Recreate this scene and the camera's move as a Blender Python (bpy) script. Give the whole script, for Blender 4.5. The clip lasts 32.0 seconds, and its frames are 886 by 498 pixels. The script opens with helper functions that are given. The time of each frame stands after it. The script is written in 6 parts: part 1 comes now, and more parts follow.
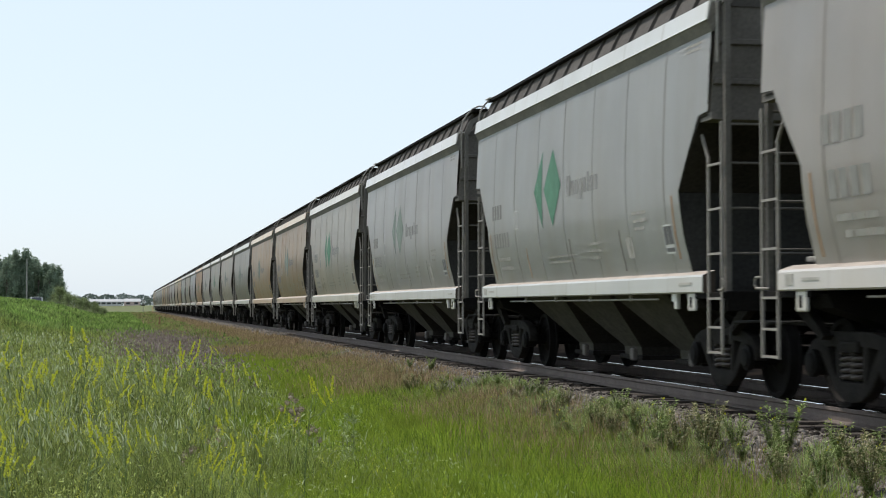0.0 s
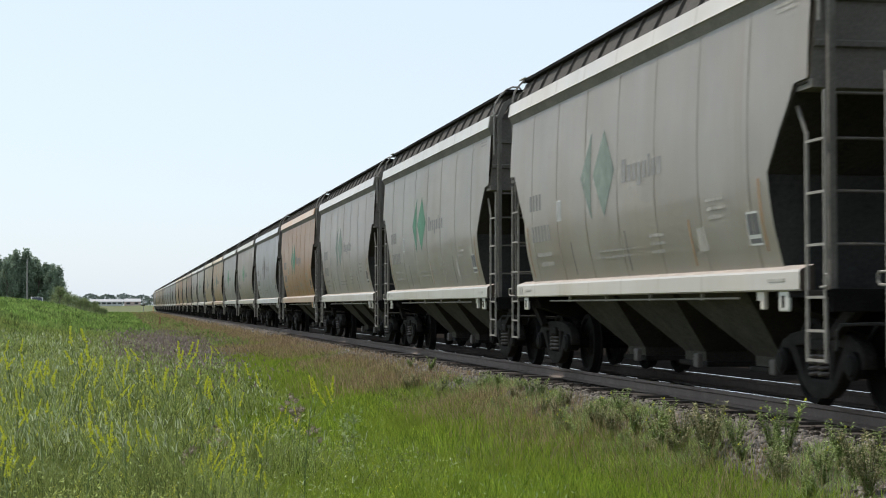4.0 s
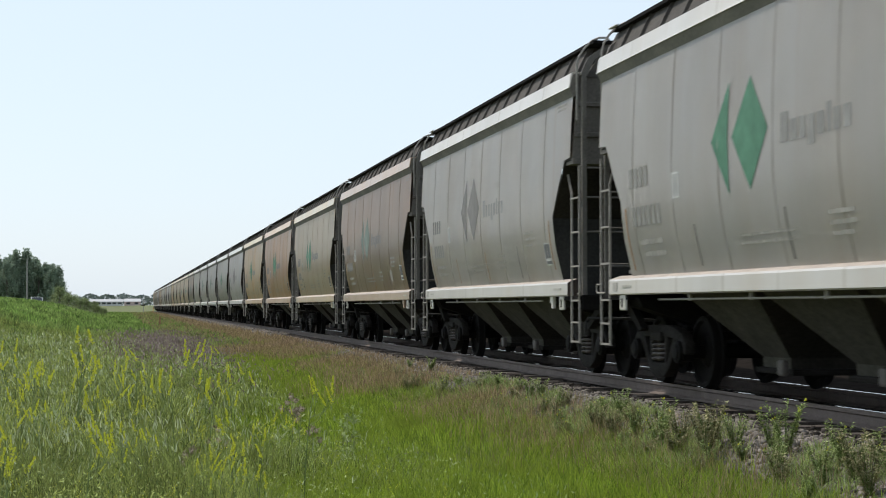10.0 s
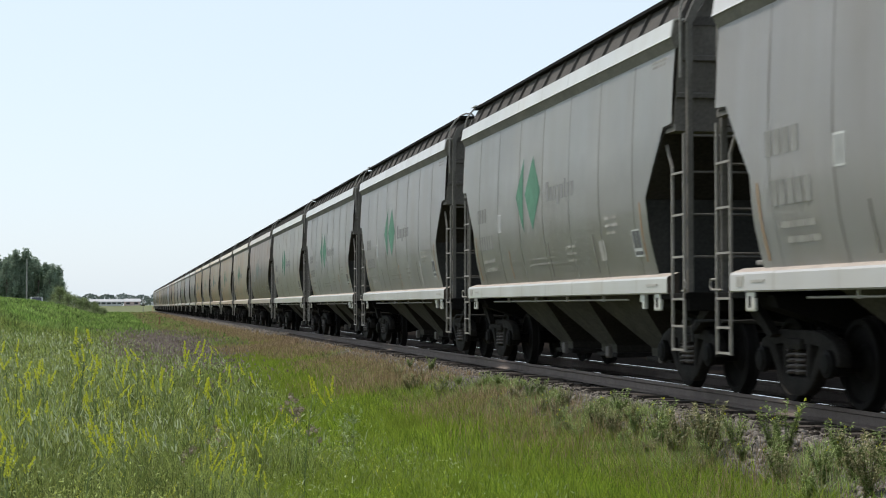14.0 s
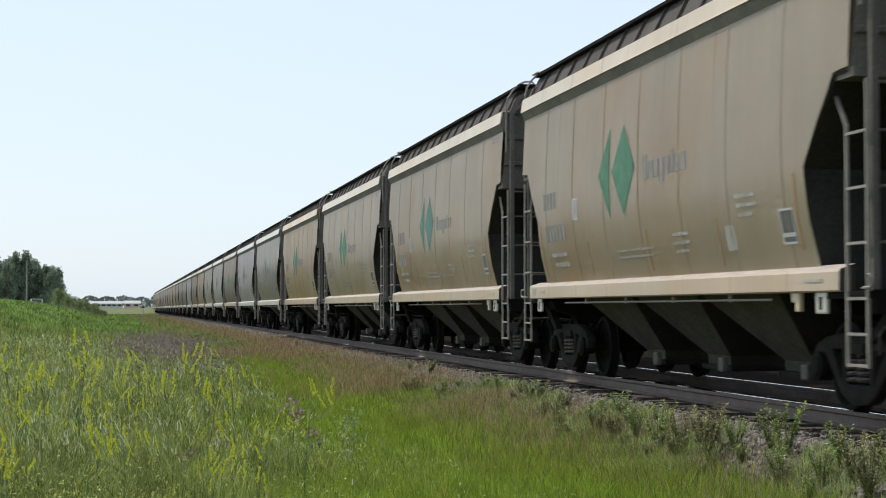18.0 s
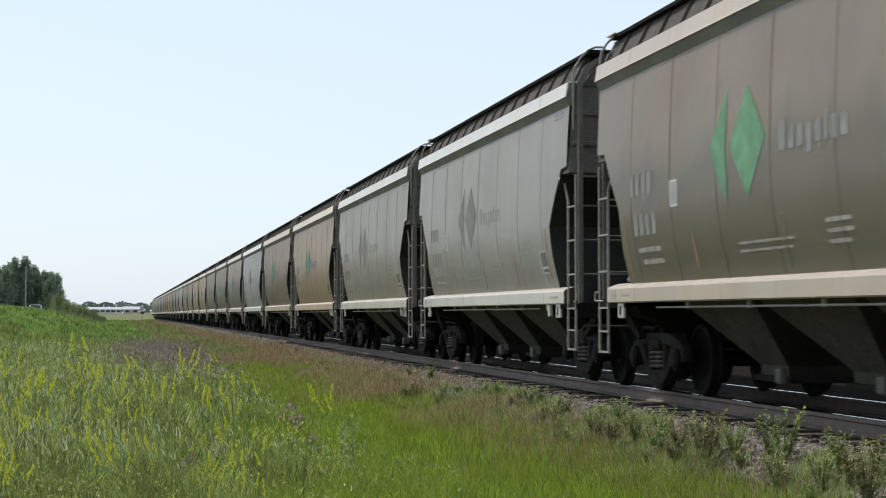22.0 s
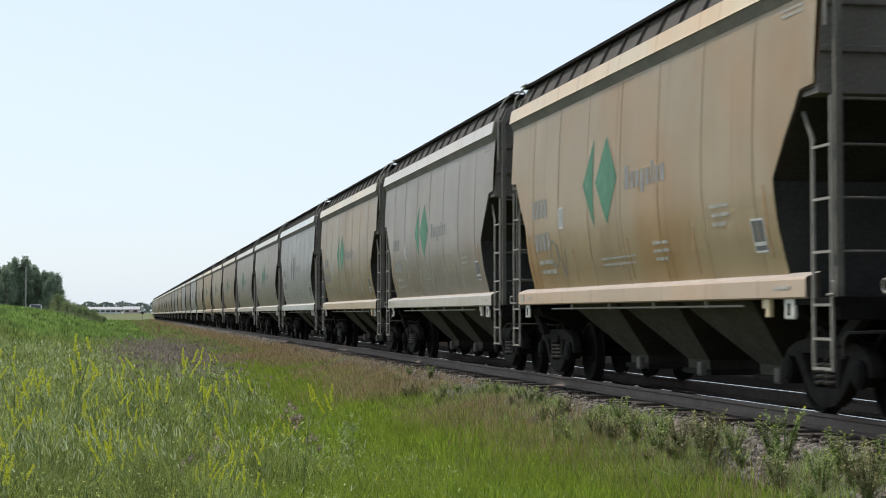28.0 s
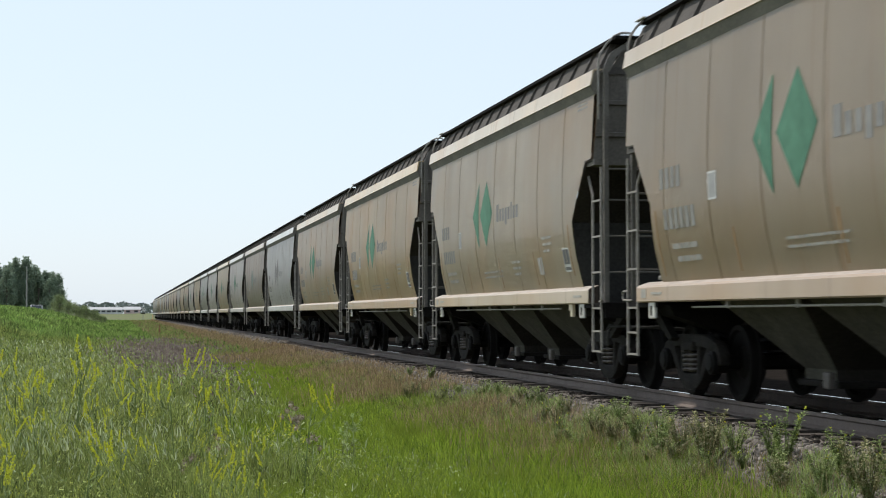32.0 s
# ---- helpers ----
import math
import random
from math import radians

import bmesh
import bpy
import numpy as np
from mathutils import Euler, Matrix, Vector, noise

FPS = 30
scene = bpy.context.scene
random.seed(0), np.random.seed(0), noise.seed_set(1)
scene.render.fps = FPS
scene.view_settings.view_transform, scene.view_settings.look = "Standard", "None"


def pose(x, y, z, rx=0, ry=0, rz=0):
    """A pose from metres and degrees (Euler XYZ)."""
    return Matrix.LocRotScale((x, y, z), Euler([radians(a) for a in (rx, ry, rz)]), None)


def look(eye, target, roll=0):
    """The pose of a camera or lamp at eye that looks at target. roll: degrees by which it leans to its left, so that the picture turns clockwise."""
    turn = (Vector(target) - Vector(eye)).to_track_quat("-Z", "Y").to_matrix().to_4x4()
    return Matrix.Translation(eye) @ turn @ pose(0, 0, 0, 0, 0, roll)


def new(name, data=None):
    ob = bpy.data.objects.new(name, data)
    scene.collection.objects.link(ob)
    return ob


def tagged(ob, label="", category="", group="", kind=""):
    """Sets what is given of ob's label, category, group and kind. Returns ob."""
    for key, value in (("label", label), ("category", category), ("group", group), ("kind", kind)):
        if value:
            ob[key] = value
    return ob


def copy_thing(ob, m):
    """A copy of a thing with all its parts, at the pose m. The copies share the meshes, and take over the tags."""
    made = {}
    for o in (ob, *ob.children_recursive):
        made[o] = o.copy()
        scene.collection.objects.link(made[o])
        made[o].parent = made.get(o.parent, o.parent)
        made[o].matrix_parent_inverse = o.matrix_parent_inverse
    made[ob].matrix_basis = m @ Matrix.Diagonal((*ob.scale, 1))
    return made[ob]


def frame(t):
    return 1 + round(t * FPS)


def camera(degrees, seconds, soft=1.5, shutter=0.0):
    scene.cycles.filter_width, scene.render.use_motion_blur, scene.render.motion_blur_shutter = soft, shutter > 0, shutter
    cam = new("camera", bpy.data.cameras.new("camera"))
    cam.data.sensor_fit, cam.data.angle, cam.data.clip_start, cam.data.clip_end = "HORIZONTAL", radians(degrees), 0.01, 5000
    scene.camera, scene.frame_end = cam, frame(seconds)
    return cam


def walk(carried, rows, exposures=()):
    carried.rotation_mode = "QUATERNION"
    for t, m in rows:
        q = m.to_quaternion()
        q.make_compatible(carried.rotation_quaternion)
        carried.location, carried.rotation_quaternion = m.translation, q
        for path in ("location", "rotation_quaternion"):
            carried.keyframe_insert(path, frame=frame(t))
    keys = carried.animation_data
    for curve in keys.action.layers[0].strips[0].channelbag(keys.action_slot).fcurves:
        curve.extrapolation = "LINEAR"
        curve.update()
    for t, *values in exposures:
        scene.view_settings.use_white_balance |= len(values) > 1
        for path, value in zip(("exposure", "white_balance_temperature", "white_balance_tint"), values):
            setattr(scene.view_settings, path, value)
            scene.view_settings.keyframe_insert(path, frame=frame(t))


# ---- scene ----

# ---------------- camera ----------------
# World: y runs along the track, x across it (track centre at x = 8), z = 0 at the rail head.
CAM = (0.0, 0.0, 1.03)
cam = camera(28.95, 32.0, soft=1.0, shutter=0.12)
PITCH0 = 1.925
YAW0 = -10.43
# seconds, tilt (degrees), pan (degrees)
CAMERA_ROWS = [
    (0.0, 0.0, 0.0), (2.5, 0.0, 0.0), (4.5, 0.0, 0.01), (8.0, 0.0, 0.01), (13.0, 0.0, 0.0), (17.5, 0.005, 0.0),
    (18.0, 0.066, 0.0), (18.5, 0.148, 0.015), (19.0, 0.208, 0.0), (19.5, 0.236, 0.0), (20.0, 0.262, 0.01),
    (20.5, 0.258, 0.0), (21.0, 0.250, 0.0), (21.5, 0.240, -0.02), (22.0, 0.262, -0.03), (23.0, 0.268, -0.02),
    (23.5, 0.258, 0.0), (24.0, 0.245, 0.02), (25.0, 0.258, 0.0), (25.5, 0.262, 0.0), (27.5, 0.262, -0.03),
    (29.0, 0.260, -0.02), (30.0, 0.258, -0.03), (30.5, 0.245, -0.03), (31.0, 0.248, -0.02), (31.5, 0.262, -0.02),
    (32.0, 0.268, 0.0)]
walk(cam, [(t, pose(*CAM, 90 + PITCH0 + a, 0, YAW0 + b)) for t, a, b in CAMERA_ROWS])

# ---------------- light ----------------
SUN_ELEV, SUN_AZ = 55.0, -37.0     # azimuth from +y towards +x
world = bpy.data.worlds.new("world")
scene.world = world
world.use_nodes = True
wn, wl = world.node_tree.nodes, world.node_tree.links
sky = wn.new("ShaderNodeTexSky")
sky.sky_type = "NISHITA"
sky.sun_disc = False
sky.sun_elevation = radians(SUN_ELEV)
sky.sun_rotation = radians(SUN_AZ)
sky.air_density, sky.dust_density, sky.ozone_density = 1.0, 1.2, 1.0
# a thin bright veil of haze over the clear sky
veil = wn.new("ShaderNodeMix")
veil.data_type = "RGBA"
veil.inputs[0].default_value = 0.84
veil.inputs[7].default_value = (3.40, 3.91, 4.42, 1)
wl.new(sky.outputs[0], veil.inputs[6])
wl.new(veil.outputs[2], wn["Background"].inputs[0])
wn["Background"].inputs[1].default_value = 0.15
sun = new("sun", bpy.data.lights.new("sun", "SUN"))
sun.data.energy = 2.2
sun.data.angle = radians(2.0)
sun.data.color = (1.0, 0.92, 0.82)
az, el = radians(SUN_AZ), radians(SUN_ELEV)
sd = Vector((math.sin(az) * math.cos(el), math.cos(az) * math.cos(el), math.sin(el)))
sun.matrix_world = look((0, 0, 60), Vector((0, 0, 60)) - sd)
scene.view_settings.exposure = 0.52


# ---------------- material helpers ----------------
def material(name, color, rough=0.7, metal=0.0, vary=0.25, scale=6.0, bump=0.0, fine=40.0, spread=None, island=0.0, spec=0.5):
    """A surface with two scales of colour variation and a fine bump."""
    m = bpy.data.materials.new(name)
    m.use_nodes = True
    n, l = m.node_tree.nodes, m.node_tree.links
    b = n["Principled BSDF"]
    b.inputs["Roughness"].default_value = rough
    b.inputs["Metallic"].default_value = metal
    b.inputs["Specular IOR Level"].default_value = spec
    co = n.new("ShaderNodeTexCoord")
    t1, t2 = n.new("ShaderNodeTexNoise"), n.new("ShaderNodeTexNoise")
    t1.inputs["Scale"].default_value, t2.inputs["Scale"].default_value = scale, fine
    t1.inputs["Detail"].default_value, t2.inputs["Detail"].default_value = 6, 3
    for t in (t1, t2):
        l.new(co.outputs["Object"], t.inputs["Vector"])
    add = n.new("ShaderNodeMath")
    add.operation = "ADD"
    l.new(t1.outputs[0], add.inputs[0]), l.new(t2.outputs[0], add.inputs[1])
    last = add.outputs[0]
    if island:
        geo = n.new("ShaderNodeNewGeometry")
        k = n.new("ShaderNodeMath")
        k.operation = "MULTIPLY_ADD"
        k.inputs[1].default_value = island
        l.new(geo.outputs["Random Per Island"], k.inputs[0]), l.new(last, k.inputs[2])
        last = k.outputs[0]
    rng = n.new("ShaderNodeMapRange")
    rng.inputs[1].default_value, rng.inputs[2].default_value = 0.6, 1.4 + island
    l.new(last, rng.inputs[0])
    mix = n.new("ShaderNodeMix")
    mix.data_type = "RGBA"
    other = spread or tuple(c * (1 - vary) for c in color)
    hi = tuple(min(1, c * (1 + vary * 0.6)) for c in color)
    mix.inputs[6].default_value, mix.inputs[7].default_value = (*other, 1), (*hi, 1)
    l.new(rng.outputs[0], mix.inputs[0])
    l.new(mix.outputs[2], b.inputs["Base Color"])
    if bump:
        bp = n.new("ShaderNodeBump")
        bp.inputs["Strength"].default_value, bp.inputs["Distance"].default_value = bump, 0.02
        l.new(t2.outputs[0], bp.inputs["Height"]), l.new(bp.outputs[0], b.inputs["Normal"])
    return m


def car_paint():
    """Weathered hopper paint: colour from the object, alpha says how much dust covers its lower half."""
    m = bpy.data.materials.new("car_paint")
    m.use_nodes = True
    n, l = m.node_tree.nodes, m.node_tree.links
    b = n["Principled BSDF"]
    b.inputs["Roughness"].default_value = 0.42
    b.inputs["Coat Weight"].default_value, b.inputs["Coat Roughness"].default_value = 0.4, 0.18
    info, co = n.new("ShaderNodeObjectInfo"), n.new("ShaderNodeTexCoord")
    shift = n.new("ShaderNodeVectorMath")
    shift.operation = "MULTIPLY_ADD"
    comb = n.new("ShaderNodeCombineXYZ")
    for i in range(3):
        l.new(info.outputs["Random"], comb.inputs[i])
    shift.inputs[1].default_value = (37, 61, 13)
    l.new(comb.outputs[0], shift.inputs[0]), l.new(co.outputs["Object"], shift.inputs[2])
    # streaks that run down the side
    st = n.new("ShaderNodeMapping")
    st.inputs["Scale"].default_value = (1.0, 1.0, 0.10)
    l.new(shift.outputs[0], st.inputs[0])
    streak = n.new("ShaderNodeTexNoise")
    streak.inputs["Scale"].default_value, streak.inputs["Detail"].default_value = 1.3, 5
    l.new(st.outputs[0], streak.inputs["Vector"])
    sr = n.new("ShaderNodeMapRange")
    sr.inputs[1].default_value, sr.inputs[2].default_value = 0.42, 0.78
    l.new(streak.outputs[0], sr.inputs[0])
    mottle = n.new("ShaderNodeTexNoise")
    mottle.inputs["Scale"].default_value, mottle.inputs["Detail"].default_value = 0.5, 6
    l.new(shift.outputs[0], mottle.inputs["Vector"])
    mr = n.new("ShaderNodeMapRange")
    mr.inputs[1].default_value, mr.inputs[2].default_value, mr.inputs[3].default_value, mr.inputs[4].default_value = 0.3, 0.7, 0.88, 1.04
    l.new(mottle.outputs[0], mr.inputs[0])
    base = n.new("ShaderNodeMix")
    base.data_type, base.blend_type = "RGBA", "MULTIPLY"
    base.inputs[0].default_value = 1.0
    l.new(info.outputs["Color"], base.inputs[6]), l.new(mr.outputs[0], base.inputs[7])
    rust = n.new("ShaderNodeMix")
    rust.data_type, rust.blend_type = "RGBA", "MULTIPLY"
    rust.inputs[7].default_value = (0.80, 0.73, 0.62, 1)
    k = n.new("ShaderNodeMath")
    k.operation = "MULTIPLY"
    k.inputs[1].default_value = 0.42
    l.new(sr.outputs[0], k.inputs[0]), l.new(k.outputs[0], rust.inputs[0])
    l.new(base.outputs[2], rust.inputs[6])
    # warm rust bloom in broad blotches on the cars that were painted warm
    blotch, br, rgb = n.new("ShaderNodeTexNoise"), n.new("ShaderNodeMapRange"), n.new("ShaderNodeSeparateColor")
    blotch.inputs["Scale"].default_value, blotch.inputs["Detail"].default_value = 0.42, 5
    l.new(shift.outputs[0], blotch.inputs["Vector"]), l.new(blotch.outputs[0], br.inputs[0])
    br.inputs[1].default_value, br.inputs[2].default_value, br.inputs[4].default_value = 0.45, 0.70, 3.0
    l.new(info.outputs["Color"], rgb.inputs[0])
    warm, wa = n.new("ShaderNodeMath"), n.new("ShaderNodeMath")
    warm.operation, wa.operation, wa.use_clamp = "SUBTRACT", "MULTIPLY", True
    l.new(rgb.outputs[0], warm.inputs[0]), l.new(rgb.outputs[2], warm.inputs[1])
    l.new(warm.outputs[0], wa.inputs[0]), l.new(br.outputs[0], wa.inputs[1])
    bloom = n.new("ShaderNodeMix")
    bloom.data_type, bloom.blend_type = "RGBA", "MULTIPLY"
    bloom.inputs[7].default_value = (1.0, 0.84, 0.66, 1)
    l.new(wa.outputs[0], bloom.inputs[0]), l.new(rust.outputs[2], bloom.inputs[6])
    # thin rust runs from the roof edge on the warm cars
    rm, runs, rr, rw, drip = n.new("ShaderNodeMapping"), n.new("ShaderNodeTexNoise"), n.new("ShaderNodeMapRange"), n.new("ShaderNodeMath"), n.new("ShaderNodeMix")
    rm.inputs["Scale"].default_value = (0.6, 4.5, 0.10)
    l.new(shift.outputs[0], rm.inputs[0]), l.new(rm.outputs[0], runs.inputs["Vector"])
    runs.inputs["Scale"].default_value, runs.inputs["Detail"].default_value = 1.0, 4
    rr.inputs[1].default_value, rr.inputs[2].default_value, rr.inputs[4].default_value = 0.63, 0.74, 1.9
    l.new(runs.outputs[0], rr.inputs[0])
    rw.operation, rw.use_clamp = "MULTIPLY", True
    l.new(rr.outputs[0], rw.inputs[0]), l.new(warm.outputs[0], rw.inputs[1])
    drip.data_type = "RGBA"
    drip.inputs[7].default_value = (0.45, 0.25, 0.12, 1)
    l.new(rw.outputs[0], drip.inputs[0]), l.new(bloom.outputs[2], drip.inputs[6])
    # grime and seam shading, both put into the colour, uneven along each welded seam
    place, cell, near, gate, patchy, mask, weld = (n.new("ShaderNode" + kind) for kind in ("SeparateXYZ", "Math", "MapRange", "TexNoise", "MapRange", "Math", "Mix"))
    l.new(co.outputs["Object"], place.inputs[0])
    cell.operation, mask.operation = "PINGPONG", "MULTIPLY"
    cell.inputs[1].default_value = 0.81
    l.new(place.outputs[1], cell.inputs[0]), l.new(cell.outputs[0], near.inputs[0])
    near.inputs[1].default_value, near.inputs[2].default_value, near.inputs[3].default_value, near.inputs[4].default_value = 0.012, 0.045, 1.0, 0.0
    gate.inputs["Scale"].default_value, gate.inputs["Detail"].default_value = 0.7, 3
    l.new(shift.outputs[0], gate.inputs["Vector"]), l.new(gate.outputs[0], patchy.inputs[0])
    patchy.inputs[1].default_value, patchy.inputs[2].default_value, patchy.inputs[3].default_value, patchy.inputs[4].default_value = 0.35, 0.65, 0.1, 0.75
    l.new(near.outputs[0], mask.inputs[0]), l.new(patchy.outputs[0], mask.inputs[1])
    weld.data_type, weld.blend_type = "RGBA", "MULTIPLY"
    weld.inputs[7].default_value = (0.66, 0.61, 0.55, 1)
    l.new(mask.outputs[0], weld.inputs[0]), l.new(drip.outputs[2], weld.inputs[6])
    # dust film over the lower half
    sep = n.new("ShaderNodeSeparateXYZ")
    l.new(co.outputs["Object"], sep.inputs[0])
    warp = n.new("ShaderNodeMath")
    warp.operation = "MULTIPLY_ADD"
    warp.inputs[1].default_value = 0.7
    l.new(streak.outputs[0], warp.inputs[0]), l.new(sep.outputs[2], warp.inputs[2])
    low = n.new("ShaderNodeMapRange")
    low.inputs[1].default_value, low.inputs[2].default_value, low.inputs[3].default_value, low.inputs[4].default_value = 3.0, 3.5, 1.0, 0.0
    l.new(warp.outputs[0], low.inputs[0])
    inv = n.new("ShaderNodeMath")
    inv.operation = "SUBTRACT"
    inv.inputs[0].default_value = 1.0
    l.new(info.outputs["Alpha"], inv.inputs[1])
    amt = n.new("ShaderNodeMath")
    amt.operation = "MULTIPLY"
    l.new(low.outputs[0], amt.inputs[0]), l.new(inv.outputs[0], amt.inputs[1])
    dust = n.new("ShaderNodeMix")
    dust.data_type = "RGBA"
    dust.inputs[7].default_value = (0.25, 0.23, 0.17, 1)
    l.new(amt.outputs[0], dust.inputs[0]), l.new(weld.outputs[2], dust.inputs[6])
    l.new(dust.outputs[2], b.inputs["Base Color"])
    ripple = n.new("ShaderNodeTexNoise")
    ripple.inputs["Scale"].default_value = 0.9
    l.new(shift.outputs[0], ripple.inputs["Vector"])
    bp = n.new("ShaderNodeBump")
    bp.inputs["Strength"].default_value, bp.inputs["Distance"].default_value = 0.35, 0.06
    l.new(ripple.outputs[0], bp.inputs["Height"]), l.new(bp.outputs[0], b.inputs["Normal"])
    return m


def decal_paint():
    """Flat lettering paint: colour from the object, worn by fine noise."""
    m = bpy.data.materials.new("decal_paint")
    m.use_nodes = True
    n, l = m.node_tree.nodes, m.node_tree.links
    info, co, t, rng = (n.new("ShaderNode" + k) for k in ("ObjectInfo", "TexCoord", "TexNoise", "MapRange"))
    t.inputs["Scale"].default_value, t.inputs["Detail"].default_value = 5, 8
    l.new(co.outputs["Object"], t.inputs["Vector"]), l.new(t.outputs[0], rng.inputs[0])
    rng.inputs[1].default_value, rng.inputs[2].default_value, rng.inputs[3].default_value, rng.inputs[4].default_value = 0.3, 0.7, 0.85, 1.25
    mix = n.new("ShaderNodeMix")
    mix.data_type, mix.blend_type = "RGBA", "MULTIPLY"
    mix.inputs[0].default_value = 1.0
    l.new(info.outputs["Color"], mix.inputs[6]), l.new(rng.outputs[0], mix.inputs[7])
    l.new(mix.outputs[2], n["Principled BSDF"].inputs["Base Color"])
    n["Principled BSDF"].inputs["Roughness"].default_value = 0.6
    n["Principled BSDF"].inputs["Specular IOR Level"].default_value = 0.15
    return m


M_CAR, M_DECAL = car_paint(), decal_paint()
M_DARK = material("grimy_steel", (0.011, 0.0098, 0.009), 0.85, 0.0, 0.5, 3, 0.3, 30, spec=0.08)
# roof edge underside: its shade is put into a darker colour
M_SOFFIT = material("soffit_shade", (0.20, 0.182, 0.155), 0.8, 0.0, 0.4, 2, 0.1, 25)
M_ENDGREY = material("dirty_end_paint", (0.145, 0.133, 0.118), 0.75, 0.0, 0.4, 2, 0.15, 25, spec=0.25)
# nearly black: the shade of the downward slopes is put into this colour
M_SLOPE = material("shaded_slope_sheet", (0.036, 0.031, 0.026), 0.85, 0.0, 0.5, 1.5, 0.2, 25, spec=0.15)
M_PLATE = material("dark_end_plate", (0.038, 0.037, 0.034), 0.8, 0.0, 0.5, 1.2, 0.15, 25, spec=0.2)
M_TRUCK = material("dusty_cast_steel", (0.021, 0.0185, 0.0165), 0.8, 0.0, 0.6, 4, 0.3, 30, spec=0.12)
M_RAILING = material("galvanised_rail", (0.30, 0.275, 0.245), 0.6, 0.1, 0.35, 8)
M_SILLEND = material("rusty_channel_end", (0.075, 0.058, 0.047), 0.8, 0.0, 0.4, 4, 0.2, 25, spec=0.2)
M_LEDGE = material("dusty_ledge", (0.47, 0.41, 0.36), 0.85, 0.0, 0.3, 2, 0.1, 25, spec=0.2)
M_BORDER = material("stencil_border", (0.60, 0.60, 0.57), 0.6, 0.0, 0.2, 5)
M_ROOF = material("roof_dust", (0.105, 0.097, 0.09), 0.9, 0.0, 0.35, 2, 0.2, 30, spec=0.1)
M_CHUTE = material("dusty_chute", (0.08, 0.075, 0.062), 0.85, 0.0, 0.45, 2.5, 0.2, 20, spec=0.08)
M_SPRING = material("spring_steel", (0.12, 0.105, 0.095), 0.6, 0.2, 0.3, 10)
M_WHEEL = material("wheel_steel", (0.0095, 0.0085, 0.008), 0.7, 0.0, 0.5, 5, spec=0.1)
M_RAIL = material("rail_side_rust", (0.155, 0.122, 0.105), 0.75, 0.1, 0.35, 5, 0.2, 50)
M_RAILTOP = material("rail_head_worn", (0.75, 0.74, 0.72), 0.13, 1.0, 0.1, 9)
M_TIE = material("creosoted_timber", (0.075, 0.06, 0.05), 0.85, 0.0, 0.5, 6, 0.4, 60)
# bed and crib stones, much darker than the shoulder stone
M_BED = material("dark_trackbed", (0.022, 0.019, 0.017), 0.95, 0.0, 0.4, 4, 0.5, 30, spec=0.0)
M_CRIB = material("dark_stone", (0.038, 0.033, 0.029), 0.9, 0.0, 0.45, 3, 0.3, 40, None, 1.2, 0.1)
M_STONE = material("ballast_stone", (0.26, 0.235, 0.21), 0.9, 0.0, 0.5, 3, 0.3, 40, (0.04, 0.034, 0.028), 1.6, 0.2)
M_SOIL = material("grassy_ground", (0.11, 0.125, 0.03), 0.95, 0.0, 0.5, 0.35, 0.5, 6, (0.05, 0.06, 0.015))


# ---------------- mesh helpers ----------------
def part(name, bm, mat, parent=None, label=""):
    me = bpy.data.meshes.new(name)
    bm.to_mesh(me)
    bm.free()
    me.materials.append(mat)
    ob = new(name, me)
    if parent:
        ob.parent = parent
    if label:
        ob["label"] = label
    return ob


def box(bm, x0, x1, y0, y1, z0, z1, bevel=0.0):
    made = bmesh.ops.create_cube(bm, size=1.0, matrix=Matrix.Translation(((x0 + x1) / 2, (y0 + y1) / 2, (z0 + z1) / 2)) @ Matrix.Diagonal((x1 - x0, y1 - y0, z1 - z0, 1)))
    if bevel:
        edges = list({e for v in made["verts"] for e in v.link_edges})
        bmesh.ops.bevel(bm, geom=edges, offset=bevel, segments=2, affect="EDGES", profile=0.6)
    return bm


def rod(bm, a, b, r, seg=8):
    a, b = Vector(a), Vector(b)
    d = b - a
    bmesh.ops.create_cone(bm, cap_ends=True, segments=seg, radius1=r, radius2=r, depth=d.length,
                          matrix=Matrix.Translation((a + b) / 2) @ d.to_track_quat("Z", "Y").to_matrix().to_4x4())
    return bm


def prism(bm, outline, lo, hi, axis):
    """A plate: the outline (two coordinates a point) drawn along an axis from lo to hi."""
    def at(p, h):
        return (h, p[0], p[1]) if axis == "x" else (p[0], h, p[1]) if axis == "y" else (p[0], p[1], h)
    a = [bm.verts.new(at(p, lo)) for p in outline]
    b = [bm.verts.new(at(p, hi)) for p in outline]
    bm.faces.new(a), bm.faces.new(b[::-1])
    for i in range(len(a)):
        j = (i + 1) % len(a)
        bm.faces.new((a[j], a[i], b[i], b[j]))
    bmesh.ops.recalc_face_normals(bm, faces=bm.faces)
    return bm


def smooth(ob, angle=35):
    me = ob.data
    me.polygons.foreach_set("use_smooth", [True] * len(me.polygons))
    me.set_sharp_from_angle(angle=radians(angle))
    return ob


def B():
    return bmesh.new()


# ---------------- track ----------------
TRACK_X, CURVE_Y, CURVE_R = 8.0, 425.0, 650.0
PITCH = 14.6                       # coupler to coupler


def along(d, side=0.0):
    """Place and heading (degrees) at d metres along the track; it bends away far off."""
    if d <= CURVE_Y:
        return TRACK_X + side, d, 0.0
    a = (d - CURVE_Y) / CURVE_R
    r = CURVE_R - side
    return TRACK_X + CURVE_R - r * math.cos(a), CURVE_Y + r * math.sin(a), -math.degrees(a)


